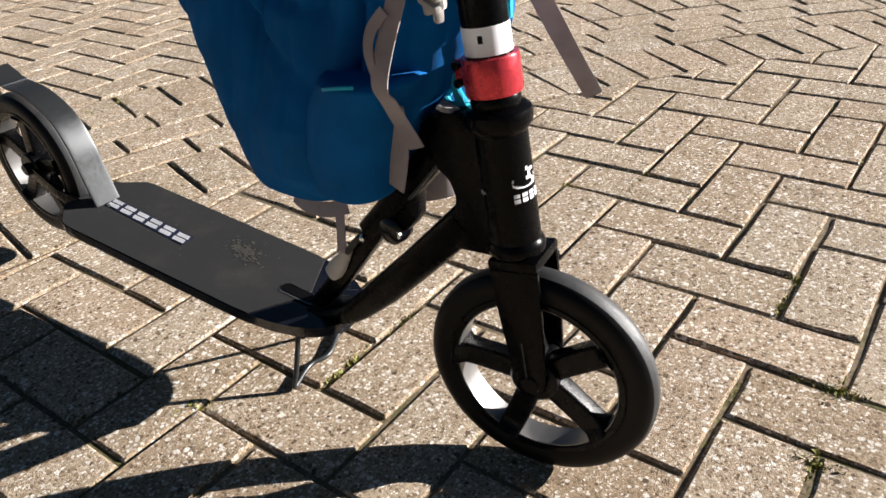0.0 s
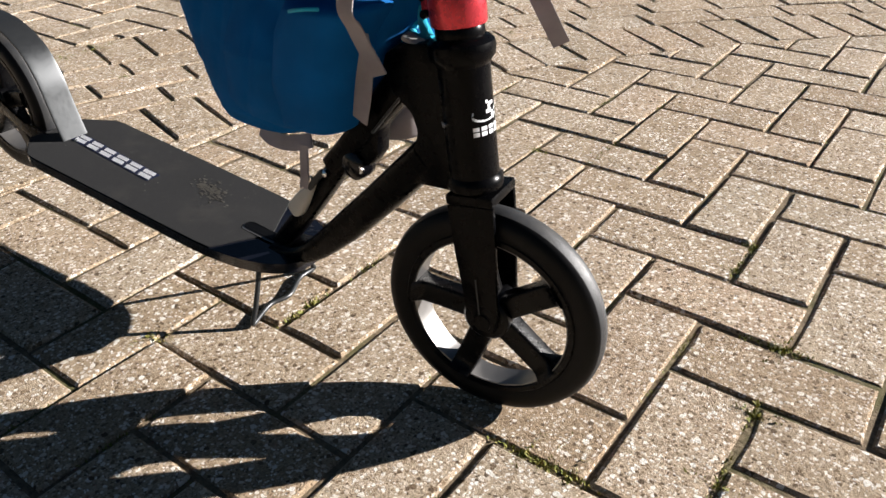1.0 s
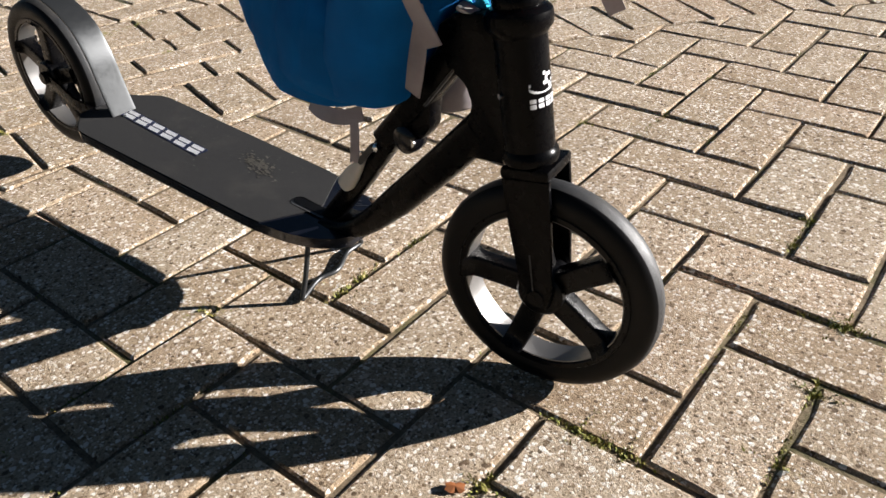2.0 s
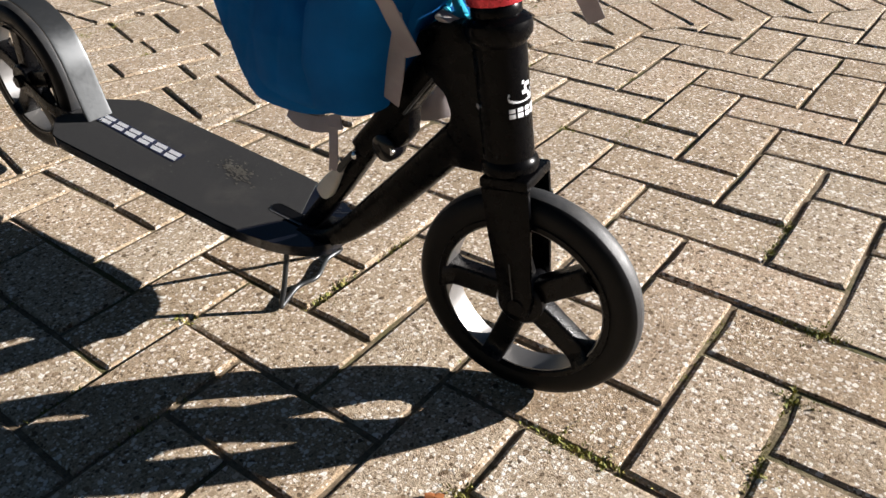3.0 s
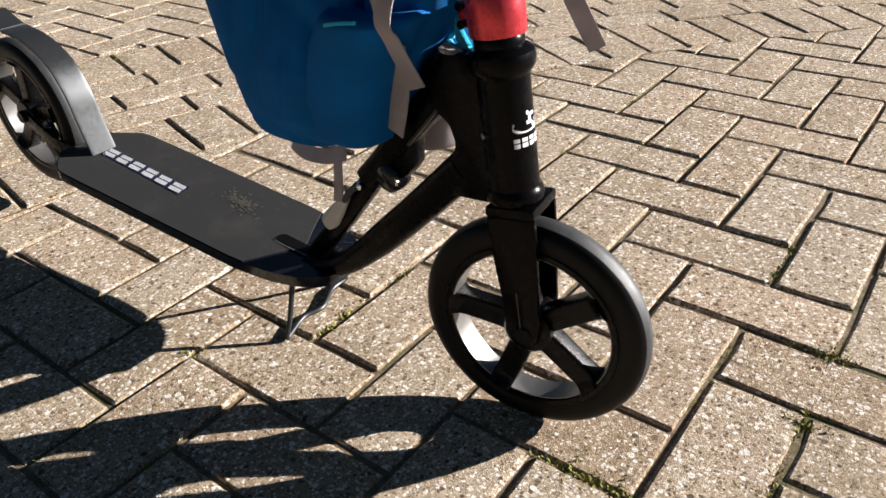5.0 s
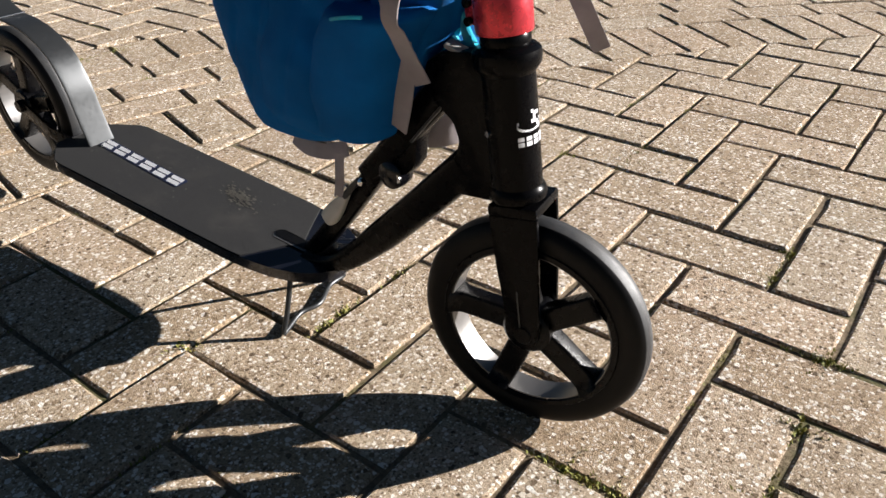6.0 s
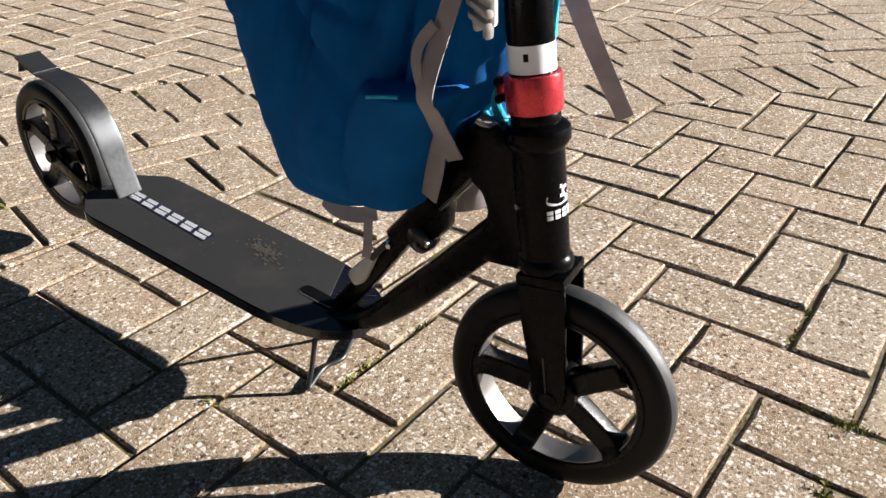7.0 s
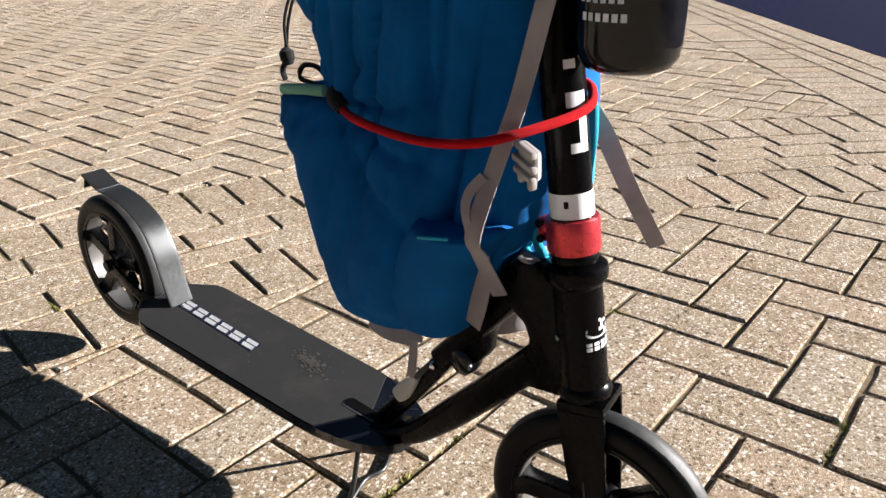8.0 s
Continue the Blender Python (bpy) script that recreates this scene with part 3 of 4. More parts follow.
# ---- the backpack ----
def shell(levels, fold, nz=70, na=110):
    """A soft body lofted through (z, centre x, centre y, half length, half depth, squareness), creased by fold(p, out)."""
    bm = bmesh.new()
    zs = [l[0] for l in levels]
    rows = []
    for i in range(nz + 1):
        u = i / nz
        z = zs[0] + (zs[-1] - zs[0]) * u
        vals = [float(np.interp(z, zs, [l[k] for l in levels])) for k in range(1, 6)]
        row = []
        for j in range(na):
            a = 2 * math.pi * j / na
            c, s = math.cos(a), math.sin(a)
            p = Vector((vals[0] + vals[2] * math.copysign(abs(c) ** (2 / vals[4]), c), vals[1] + vals[3] * math.copysign(abs(s) ** (2 / vals[4]), s), z))
            out = Vector((c * vals[3], s * vals[2], 0)).normalized()
            row.append(bm.verts.new(p + out * fold(p, a)))
        rows.append(row)
    for r, s in zip(rows, rows[1:]):
        for j in range(na):
            bm.faces.new((r[j], r[(j + 1) % na], s[(j + 1) % na], s[j]))
    bm.faces.new(rows[0][::-1]), bm.faces.new(rows[-1])
    for f in bm.faces:
        f.smooth = True
    return bm


BAG_Z = 0.476


def crease(p, a, amount=1.0):
    """Folds that gather towards the cord and hang down from it."""
    pull = math.exp(-((p.z - BAG_Z) / 0.12) ** 2)
    fan = (p.x + 0.27) * (1.0 - 0.9 * (BAG_Z - p.z)) + 0.30 * (BAG_Z - p.z)
    groove = (1 - abs(noise.noise(Vector((fan * 24 + p.y * 10, p.z * 1.2, 3.1))))) ** 7
    groove2 = (1 - abs(noise.noise(Vector((fan * 46 + p.y * 20, p.z * 2.0 + 9, 7.7))))) ** 8
    fine = noise.noise(Vector((p.x * 42, p.y * 42, p.z * 16)))
    soft = noise.noise(Vector((p.x * 11, p.y * 11 + 5, p.z * 7)))
    r = math.hypot(p.x + 0.315, p.z - 0.487)
    ang = math.atan2(p.z - 0.487, p.x + 0.315)
    rays = (0.5 + 0.5 * math.sin(ang * 11 + 2.5 * noise.noise(Vector((p.x * 9, p.z * 9, 1.3))))) ** 4
    rays *= -0.014 * math.exp(-r / 0.13) * min(1.0, r / 0.02) * (1.0 if p.y < -0.24 else 0.2)
    cinch = -0.009 * math.exp(-((p.z - BAG_Z) / 0.018) ** 2)
    amount *= min(1.0, max(0.12, (-0.125 - p.x) / 0.05))
    return amount * (rays - (0.009 + 0.019 * pull) * groove - (0.002 + 0.004 * pull) * groove2 + 0.0008 * fine + 0.003 * soft + cinch + 0.003)


backpack = thing("backpack", "blue fabric backpack strapped upright to the steering tube, above the deck", "backpack", pose(0, 0, 0))
body = shell([(0.260, -0.265, -0.225, 0.045, 0.045, 2.4), (0.263, -0.264, -0.222, 0.070, 0.070, 2.5), (0.274, -0.263, -0.220, 0.090, 0.086, 2.5), (0.290, -0.258, -0.220, 0.098, 0.094, 2.5), (0.34, -0.250, -0.220, 0.108, 0.100, 2.4), (0.38, -0.238, -0.212, 0.128, 0.100, 2.3), (0.42, -0.230, -0.212, 0.136, 0.100, 2.3), (0.47, -0.228, -0.212, 0.138, 0.100, 2.3), (0.52, -0.235, -0.214, 0.142, 0.101, 2.3), (0.60, -0.248, -0.238, 0.150, 0.088, 2.4), (0.66, -0.258, -0.238, 0.150, 0.082, 2.5), (0.685, -0.26, -0.238, 0.13, 0.06, 2.5)], crease, 130, 220)
part("body", body, BLUE, backpack, "deep blue wrinkled fabric")
pocket = shell([(0.250, -0.292, -0.242, 0.048, 0.040, 2.6), (0.256, -0.295, -0.242, 0.060, 0.056, 2.9), (0.270, -0.296, -0.242, 0.066, 0.064, 2.8), (0.32, -0.305, -0.242, 0.066, 0.072, 2.9), (0.38, -0.316, -0.242, 0.068, 0.074, 2.9), (0.42, -0.328, -0.242, 0.070, 0.074, 2.9), (0.455, -0.347, -0.242, 0.076, 0.070, 2.8), (0.478, -0.353, -0.242, 0.075, 0.060, 2.7), (0.486, -0.350, -0.242, 0.066, 0.048, 2.6)], lambda p, a: crease(p, a, 0.2), 90, 150)
pocket = part("front_pocket", pocket, BLUE, backpack, "stuffed blue outer pocket")
mint = spline([(-0.424, -0.264, 0.482), (-0.405, -0.282, 0.487), (-0.368, -0.288, 0.492), (-0.336, -0.288, 0.494)], 6)
part("pocket_lining", sweep(mint, rounded(0.010, 0.011, 3, 12)), MINT, pocket, "pale mint lining showing at the pocket's rim")
# highlight along the blue pocket's fold, painted as a turquoise strip
flap = spline([(-0.180, -0.3345, 0.3945), (-0.170, -0.3375, 0.3975), (-0.158, -0.3375, 0.4000), (-0.147, -0.3350, 0.4010)], 6)
part("side_pocket_hem", sweep(flap, rounded(0.0028, 0.003, 3, 10)), CYAN, backpack, "hem of the side pocket, its highlight painted turquoise")
side = shell([(0.266, -0.216, -0.262, 0.024, 0.024, 2.6), (0.276, -0.212, -0.266, 0.036, 0.046, 3.0), (0.32, -0.203, -0.270, 0.042, 0.054, 3.2), (0.37, -0.183, -0.275, 0.044, 0.056, 3.0), (0.396, -0.166, -0.277, 0.043, 0.057, 2.8), (0.400, -0.166, -0.275, 0.038, 0.050, 2.8)], lambda p, a: 0.05 * crease(p, a), 36, 80)
part("side_pocket", side, BLUE, backpack, "blue stretch side pocket")


def webbing(points, width=0.024, thick=0.0018, up=(0, -1, 0), steps=8):
    return sweep(spline(points, steps), rounded(width, thick, 8, 12), up)


part("side_strap", webbing([(-0.060, -0.300, 0.66), (-0.074, -0.308, 0.595), (-0.095, -0.309, 0.520), (-0.109, -0.313, 0.478), (-0.125, -0.328, 0.410), (-0.126, -0.318, 0.385), (-0.112, -0.308, 0.348)], 0.016), WEB, backpack, "grey webbing compression strap")
part("strap_loop", webbing([(-0.119, -0.322, 0.458), (-0.130, -0.326, 0.444), (-0.133, -0.328, 0.428), (-0.129, -0.326, 0.404)], 0.009), WEB, backpack)
panel = shell([(0.232, -0.198, -0.165, 0.018, 0.035, 2.4), (0.238, -0.200, -0.166, 0.036, 0.052, 2.5), (0.260, -0.204, -0.168, 0.052, 0.062, 2.6), (0.30, -0.192, -0.170, 0.062, 0.060, 2.6), (0.335, -0.190, -0.178, 0.060, 0.050, 2.6), (0.345, -0.190, -0.180, 0.045, 0.040, 2.6)], lambda p, a: 0.0025 * noise.noise(p * 30), 30, 60)
# webbing strip stands in for the visible edge of the back panel
part("lower_strap", webbing([(-0.142, -0.296, 0.375), (-0.143, -0.292, 0.35), (-0.15, -0.287, 0.323), (-0.164, -0.28, 0.288)], 0.019), WEB, backpack)
part("back_panel", panel, WEB, backpack, "grey padded back panel")
part("hanging_strap", webbing([(-0.090, -0.222, 0.505), (-0.085, -0.190, 0.470), (-0.082, -0.150, 0.418), (-0.079, -0.108, 0.366), (-0.076, -0.068, 0.318)], 0.018, 0.0018, (-0.55, 0.8, 0.2)), WEB, backpack, "loose grey webbing strap hanging free")
part("base_strap", webbing([(-0.312, -0.272, 0.240), (-0.290, -0.277, 0.236), (-0.262, -0.277, 0.238), (-0.238, -0.272, 0.246)], 0.016, 0.002, (0.1, -1, 0.3)), WEB, backpack, "grey webbing strap end under the bag")
part("strap_tail", webbing([(-0.246, -0.276, 0.240), (-0.246, -0.278, 0.220), (-0.250, -0.277, 0.200), (-0.256, -0.274, 0.186)], 0.010, 0.0018, (0.2, -1, 0)), WEB, backpack)
# thin strips for the sunlit turquoise slivers beside tube and clamp
for pts, w in (([(-0.152, -0.255, 0.336), (-0.138, -0.252, 0.352), (-0.126, -0.248, 0.370)], 0.006), ([(-0.126, -0.248, 0.372), (-0.117, -0.243, 0.392), (-0.112, -0.238, 0.412)], 0.007), ([(-0.118, -0.246, 0.392), (-0.112, -0.250, 0.376), (-0.102, -0.254, 0.366)], 0.006), ([(-0.126, -0.250, 0.365), (-0.114, -0.253, 0.362), (-0.100, -0.254, 0.370)], 0.005), ([(-0.136, -0.250, 0.348), (-0.122, -0.250, 0.352), (-0.108, -0.252, 0.360)], 0.004), ([(-0.080, -0.218, 0.432), (-0.081, -0.216, 0.462), (-0.083, -0.215, 0.500)], 0.006), ([(-0.116, -0.262, 0.472), (-0.113, -0.262, 0.490), (-0.113, -0.260, 0.510)], 0.006)):
    part("back_panel_piping", sweep(spline(pts, 6), rounded(w, 0.012, 3, 10)), CYAN, backpack, "turquoise back panel piping with sunlight put into its colour")
BK = pose(-0.0885, -0.302, 0.4720, 8, 10, -25)
buckle = part("buckle", box(0.026, 0.008, 0.026, BK, 0.004), BUCKLE, backpack, "grey plastic side-release buckle")
for z, w in ((0.012, 0.031), (-0.001, 0.032), (-0.011, 0.028)):
    part("buckle_bar", box(w, 0.006, 0.0055, BK @ pose(0, -0.005, z), 0.0018), BUCKLE, buckle)
for k in (-1, 1):
    part("buckle_prong", box(0.006, 0.007, 0.013, BK @ pose(0.008 * k - 0.003, -0.001, -0.0175, 0, 8 * k, 0), 0.002), BUCKLE, buckle)
for k in (-1, 1):
    cord = spline([(-0.425, -0.225 + 0.002 * k, 0.585), (-0.448, -0.222 + 0.003 * k, 0.575), (-0.466, -0.221 + 0.003 * k, 0.545), (-0.473, -0.220, 0.512)], 6)
    part("drawcord", sweep(cord, ring_section(0.0018, 8)), CORD, backpack, "thin black drawcord")
part("toggle", lathe([(0.001, -0.010), (0.006, -0.009), (0.0085, -0.003), (0.0085, 0.004), (0.005, 0.009), (0.001, 0.010)], 20, pose(-0.473, -0.220, 0.505, 20, 15, 0)), CORD, backpack, "small black cord toggle")
part("cord_knot", sweep(spline([(-0.473, -0.220, 0.498), (-0.480, -0.219, 0.495), (-0.484, -0.220, 0.486), (-0.479, -0.221, 0.478)], 5), ring_section(0.0035, 8)), CORD, backpack)
part("cord_loop", sweep(spline([(-0.380, -0.250, 0.484), (-0.405, -0.245, 0.486), (-0.425, -0.244, 0.490), (-0.418, -0.244, 0.503), (-0.395, -0.246, 0.505), (-0.375, -0.25, 0.497)], 6), ring_section(0.0028, 8)), CORD, backpack, "black elastic cord loop")

# ---- red elastic cord round bag and tube ----
bungee = thing("bungee_cord", "red elastic luggage cord stretched round the backpack and tube", "cord", pose(0, 0, 0))
run = spline([(-0.300, -0.302, 0.4850), (-0.278, -0.312, 0.4825), (-0.251, -0.320, 0.4810), (-0.209, -0.329, 0.4805), (-0.173, -0.334, 0.4815), (-0.142, -0.335, 0.4845), (-0.115, -0.331, 0.489), (-0.096, -0.321, 0.4945), (-0.082, -0.303, 0.499), (-0.071, -0.284, 0.503), (-0.0655, -0.270, 0.506), (-0.0640, -0.257, 0.509), (-0.067, -0.246, 0.513), (-0.078, -0.232, 0.519), (-0.10, -0.224, 0.523)], 7)
part("sheath", sweep(run, ring_section(0.0040, 12)), BUNGEE, bungee, "red woven sheath")
part("hook", sweep(spline([(-0.297, -0.303, 0.485), (-0.304, -0.304, 0.492), (-0.311, -0.299, 0.497), (-0.312, -0.290, 0.490)], 5), ring_section(0.0080, 10)), CORD, bungee, "black plastic hook")

# ---- cup in its holder on the tube ----
cup = thing("cup_holder", "glossy black cup holder clamped to the steering tube", "cup holder", pose(-0.031, -0.264, 0.541))
part("cup", lathe([(0.001, 0.0), (0.022, 0.0006), (0.031, 0.004), (0.0362, 0.011), (0.0382, 0.022), (0.0395, 0.10), (0.040, 0.115), (0.037, 0.115), (0.0365, 0.02), (0.001, 0.016)], 56), BLACKCUP, cup, "black glossy plastic cup")
part("mount", box(0.05, 0.03, 0.03, pose(-0.040, 0.020, 0.035, 0, 0, -28), 0.005), PAINT, cup)
part("mount_ring", lathe([(0.0188, -0.012), (0.0225, -0.012), (0.0235, -0.009), (0.0235, 0.009), (0.0225, 0.012), (0.0188, 0.012)], 40, pose(-0.0765 - 0.0, 0.026, 0.030, 0, -8, 0), True), PAINT, cup)
for row, (z, w0, w1) in enumerate(((0.0395, -118, -60), (0.0510, -122, -66))):
    a = w0
    while a < w1 - 5:
        bm = bmesh.new()
        k = 3
        grid = [[bm.verts.new((0.0398 * math.cos(radians(a + 6 * i / k)), 0.0398 * math.sin(radians(a + 6 * i / k)), zz + 0.0006 * row)) for i in range(k + 1)] for zz in (z, z + 0.0055)]
        for i in range(k):
            bm.faces.new((grid[0][i], grid[0][i + 1], grid[1][i + 1], grid[1][i]))
        part("print_bar", bm, WHITE, cup, "pale printed bar")
        a += 9


# ---- paving ----
JOINT, DEPTH = 0.0068, 0.014


def clip(poly, n, d):
    """The part of a polygon where n . p < d."""
    out = []
    for a, b in zip(poly, poly[1:] + poly[:1]):
        da, db = n.dot(a) - d, n.dot(b) - d
        if da <= 0:
            out.append(a)
        if da * db < 0:
            out.append(a + (b - a) * (da / (da - db)))
    return out


def area(poly):
    return 0.5 * sum(a.x * b.y - a.y * b.x for a, b in zip(poly, poly[1:] + poly[:1]))


def block(poly, rnd, cut=0.0032):
    """Vertices and faces of one paver with worn chamfered edges, from its outline (counter-clockwise)."""
    full = []
    for a, b in zip(poly, poly[1:] + poly[:1]):
        out = Vector((b.y - a.y, a.x - b.x)).normalized()
        full.append(a)
        if (b - a).length > 0.05:
            full.append(a + (b - a) * rnd.uniform(0.35, 0.65) + out * rnd.uniform(-0.0015, 0.0009))
    poly = full
    n = len(poly)
    c = sum(poly, Vector((0, 0))) / n
    top = []
    for i in range(n):
        a, b, d = poly[i - 1], poly[i], poly[(i + 1) % n]
        e, f = (b - a).normalized(), (d - b).normalized()
        w = cut * rnd.uniform(0.5, 1.5)
        ne, nf = Vector((-e.y, e.x)), Vector((-f.y, f.x))
        k = 1 + ne.dot(nf)
        q = b + (ne + nf) * (w / max(0.4, k))
        top.append(q)
    mid = []
    for i in range(n):
        a, b = top[i], top[(i + 1) % n]
        mid.append((a + b) / 2 + Vector((rnd.uniform(-1, 1), rnd.uniform(-1, 1))) * 0.0008)
    verts = [(p.x, p.y, -DEPTH) for p in poly] + [(p.x, p.y, -0.0025 + rnd.uniform(-0.0008, 0.0008)) for p in poly] + [(p.x, p.y, rnd.uniform(-0.0005, 0.0004)) for p in top] + [(c.x, c.y, 0.0003)]
    faces = []
    for i in range(n):
        j = (i + 1) % n
        faces += [(i, j, n + j, n + i), (n + i, n + j, 2 * n + j, 2 * n + i), (2 * n + i, 2 * n + j, 3 * n)]
    return verts, faces


def rect(x0, y0, x1, y1):
    return [Vector((x0, y0)), Vector((x1, y0)), Vector((x1, y1)), Vector((x0, y1))]


def ring_shift(angle):
    """The curved course opens out a little towards the far end."""
    return 0.075 * min(1.0, max(-0.4, (angle - 142) / 23))


def polar(r, angle):
    return BAND_C + Vector((math.cos(radians(angle)), math.sin(radians(angle)))) * (r + ring_shift(angle))


rp = random.Random(11)
outlines = []
U = 0.1
IN_R, OUT_R = 3.205, 3.895
for i in range(-100, 40):
    for j in range(-33, 62):
        k = (i + j) % 4
        if k not in (0, 2):
            continue
        for far in (False, True):
            ox, oy = (0.0, 0.0) if not far else (-0.012, -0.020)
            w, h = (2, 1) if k == 0 else (1, 2)
            g2 = JOINT / 2 + rp.uniform(-0.001, 0.0012)
            poly = rect(i * U + g2 + ox, j * U + g2 + oy, (i + w) * U - g2 + ox, (j + h) * U - g2 + oy)
            c = sum(poly, Vector((0, 0))) / 4
            d = c - BAND_C
            ang = math.degrees(math.atan2(d.y, d.x)) % 360
            lim = (OUT_R if far else IN_R) + (ring_shift(ang) if 90 < ang < 270 else 0.0)
            if abs(d.length - lim) < 0.16:
                nrm = d.normalized()
                if far:
                    poly = clip(poly, -nrm, -(nrm.dot(BAND_C) + lim + JOINT / 2))
                else:
                    poly = clip(poly, nrm, nrm.dot(BAND_C) + lim - JOINT / 2)
            elif (d.length < lim) == far:
                continue
            if len(poly) > 2:
                poly = clip(poly, EDGE_N, 1.034 - JOINT / 2)
            if len(poly) < 3 or abs(area(poly)) < 0.0012:
                continue
            outlines.append(poly)


def ring(r0, r1, step, start, a0=115.0, a1=236.0):
    """One course of the curved band."""
    a = start - step * math.floor((start - a0) / step)
    while a < a1:
        ga = math.degrees(JOINT / 2 / r0)
        lo, hi = a + ga, a + step - ga
        gr = JOINT / 2
        poly = [polar(r0 + gr, lo), polar(r1 - gr, lo), polar(r1 - gr, hi), polar(r0 + gr, hi)]
        a += step
        if area(poly) < 0:
            poly.reverse()
        poly = clip(poly, EDGE_N, 1.034 - JOINT / 2)
        if len(poly) > 2:
            poly = clip(poly, Vector((0, -1)), 3.3)
        if len(poly) > 2 and abs(area(poly)) > 0.0012:
            outlines.append(poly)


ring(3.205, 3.398, 1.765, 143.42)
ring(3.398, 3.500, 3.30, 146.97)
ring(3.500, 3.603, 3.22, 145.94)
ring(3.603, 3.705, 3.14, 144.85)
ring(3.705, 3.895, 1.585, 143.33)


def course(n0, n1, step, start):
    """One straight course along the road's edge."""
    t = start
    while t < 11:
        q = JOINT / 2
        poly = [EDGE_N * a + EDGE_T * b for a, b in ((n0 + q, t + q), (n1 - q, t + q), (n1 - q, t + step - q), (n0 + q, t + step - q))]
        outlines.append(poly if area(poly) > 0 else poly[::-1])
        t += step


course(1.034, 1.275, 0.1, -3.0)
course(1.275, 1.375, 0.2, -3.04)
course(1.375, 1.475, 0.2, -2.95)
course(1.475, 1.622, 0.2, -3.07)

bed = clip(rect(-10.3, -3.4, 4.2, 6.4), EDGE_N, 1.628)
pavement = part("pavement", mesh_of("pavement", [(p.x, p.y, -0.0041) for p in bed], [tuple(range(len(bed)))]), SAND, None, "sandy brown concrete block paving in herringbone with a curved course")
tagged(pavement, "", "paving", "", "structure")


def order(poly):
    c = sum(poly, Vector((0, 0))) / len(poly)
    return (c - Vector((-0.35, 0.0))).length


outlines.sort(key=order)
shared = {}
for idx, poly in enumerate(outlines[:300]):
    c = sum(poly, Vector((0, 0))) / len(poly)
    local = [p - c for p in poly]
    spans = (max(p.x for p in local) - min(p.x for p in local), max(p.y for p in local) - min(p.y for p in local))
    whole = len(poly) == 4 and abs(area(poly) - spans[0] * spans[1]) < 1e-5
    key = ("wide" if spans[0] > spans[1] else "tall", idx % 7) if whole else idx
    if key not in shared:
        shared[key] = mesh_of("paver", *block(local, rp))
        shared[key].materials.append(PAVER)
    ob = new("paver", shared[key])
    ob.parent = pavement
    ob.matrix_basis = pose(c.x, c.y, rp.uniform(-0.0016, 0.0012), rp.uniform(-0.5, 0.5), rp.uniform(-0.5, 0.5), rp.uniform(-0.35, 0.35))
verts, faces = [], []
for poly in outlines[300:]:
    v, f = block(poly, rp)
    base, dz = len(verts), rp.uniform(-0.002, 0.001)
    verts += [(x, y, z + dz) for x, y, z in v]
    faces += [tuple(base + q for q in face) for face in f]
rest = part("pavers", mesh_of("pavers", verts, faces), PAVER, pavement, "more of the same concrete paving blocks")
rest["kind"] = "stuff"

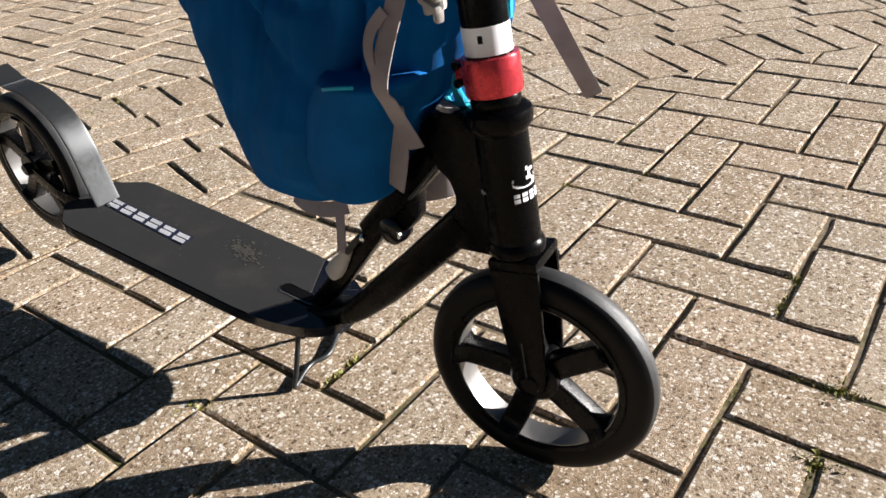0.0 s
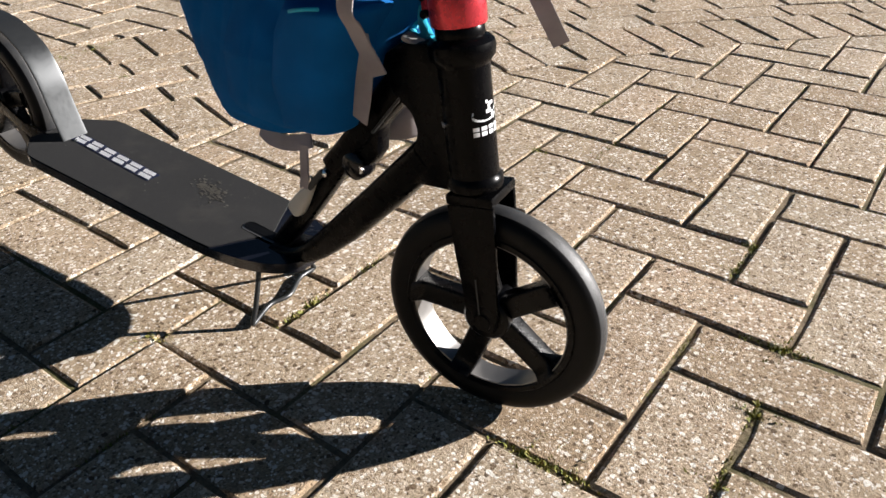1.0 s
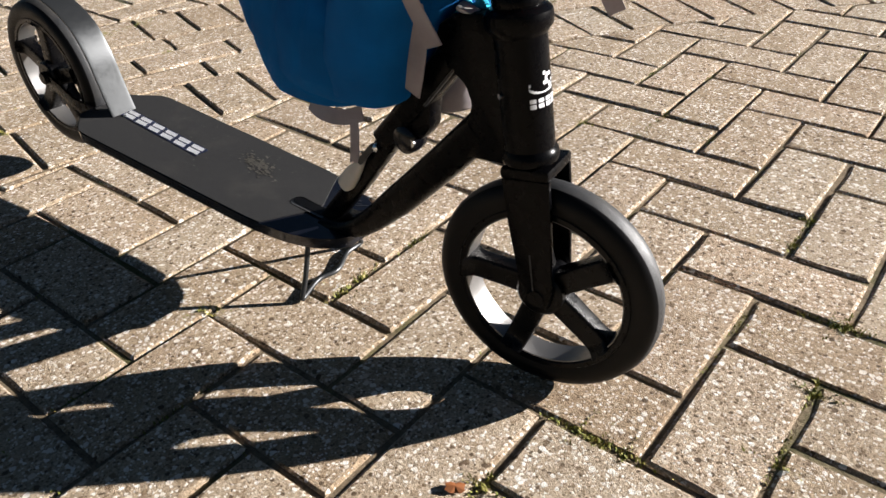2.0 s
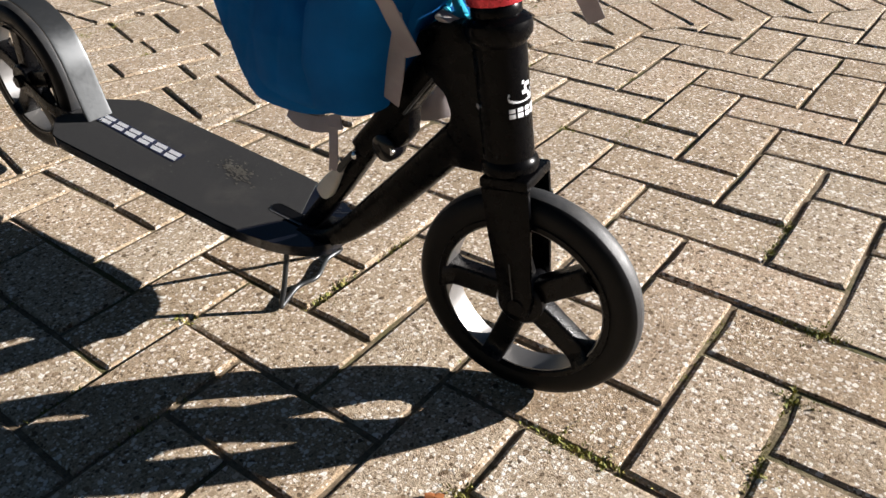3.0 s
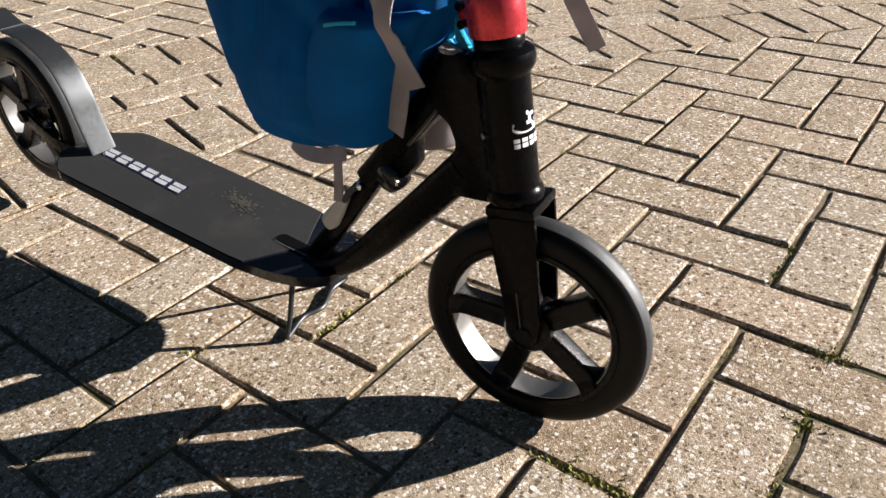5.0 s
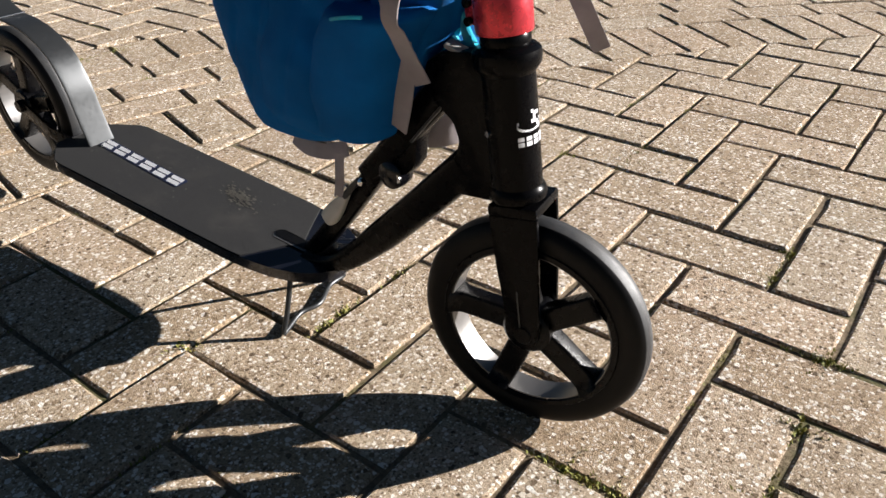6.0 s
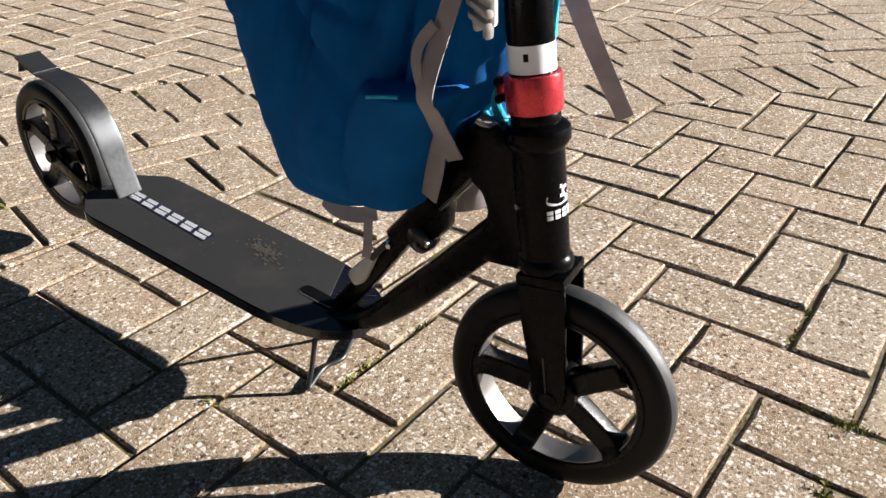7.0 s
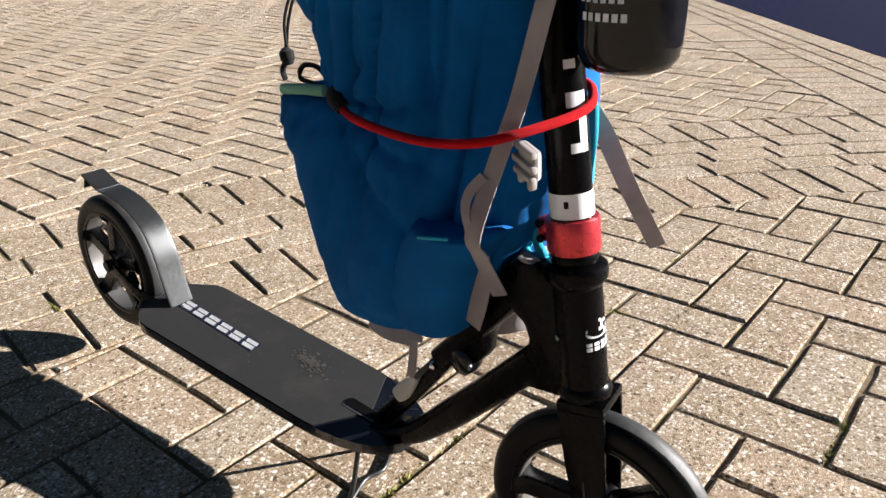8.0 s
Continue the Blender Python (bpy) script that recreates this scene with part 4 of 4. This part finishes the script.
# ---- moss and small weeds in the joints ----
rm = random.Random(23)
spots = [(0.038, -0.299, 26, 0.010), (0.086, -0.298, 26, 0.010), (0.062, -0.300, 14, 0.014), (0.195, 0.006, 34, 0.010), (0.185, 0.0, 18, 0.012), (-0.412, -0.399, 30, 0.007), (0.0, -0.405, 20, 0.008), (0.198, -0.23, 20, 0.014), (0.197, -0.118, 22, 0.010), (-0.302, -0.275, 18, 0.012), (-0.304, -0.237, 22, 0.014), (-0.300, -0.137, 16, 0.012), (0.100, 0.202, 14, 0.006), (0.098, 0.129, 14, 0.006), (-1.45, 0.20, 26, 0.02), (-1.22, 0.118, 14, 0.012), (-1.45, 0.105, 22, 0.02), (-1.52, -0.222, 20, 0.015), (-1.12, -0.30, 26, 0.022), (-1.39, 0.44, 10, 0.012), (-0.3, 0.302, 12, 0.006), (-0.2, 0.31, 8, 0.005)]
for k in range(70):
    x, y = round(rm.uniform(-12, 6)) * 0.1, rm.uniform(-0.7, 0.9)
    spots.append((x, y, rm.randint(3, 8), 0.012))
verts, faces = [], []
for x, y, n, spread in spots:
    for _ in range(n * 5):
        along = rm.random() < 0.5
        px, py = x + rm.gauss(0, 1.5 * spread if along else 0.002), y + rm.gauss(0, 0.002 if along else 1.5 * spread)
        a, l, w, lean = rm.uniform(0, 6.283), rm.uniform(0.002, 0.0046) * (1.2 if n > 12 else 1.0), rm.uniform(0.0006, 0.0015), rm.uniform(0.3, 1.1)
        dx, dy = math.cos(a), math.sin(a)
        z = -0.005 + rm.uniform(0.0, 0.003)
        b = len(verts)
        verts += [(px - dy * w, py + dx * w, z), (px + dy * w, py - dx * w, z), (px + dx * l * lean * 0.5 + dy * w * 0.8, py + dy * l * lean * 0.5 - dx * w * 0.8, z + l * 0.7), (px + dx * l * lean, py + dy * l * lean, z + l)]
        faces += [(b, b + 1, b + 2), (b, b + 2, b + 3)]
moss = part("moss", mesh_of("moss", verts, faces), MOSS, None, "tufts of green moss and grass in the paving joints")
tagged(moss, "", "moss", "", "stuff")

leaf = bmesh.new()
rim_pts = [(0.009 * math.cos(a) * (1.2 if k % 2 else 0.9), 0.006 * math.sin(a) * (1.15 if k % 3 else 0.85), 0.0012 * math.cos(2 * a)) for k, a in enumerate([2 * math.pi * q / 12 for q in range(12)])]
mid_v = leaf.verts.new((0, 0, 0.0022))
ring_v = [leaf.verts.new(p) for p in rim_pts]
for k in range(12):
    leaf.faces.new((mid_v, ring_v[k], ring_v[(k + 1) % 12]))
dry = part("fallen_leaf", leaf, DRYLEAF, None, "small dry reddish-brown leaf lying on the paving", pose(-0.016, -0.422, 0.002, 4, 3, 35))
tagged(dry, "", "leaf")
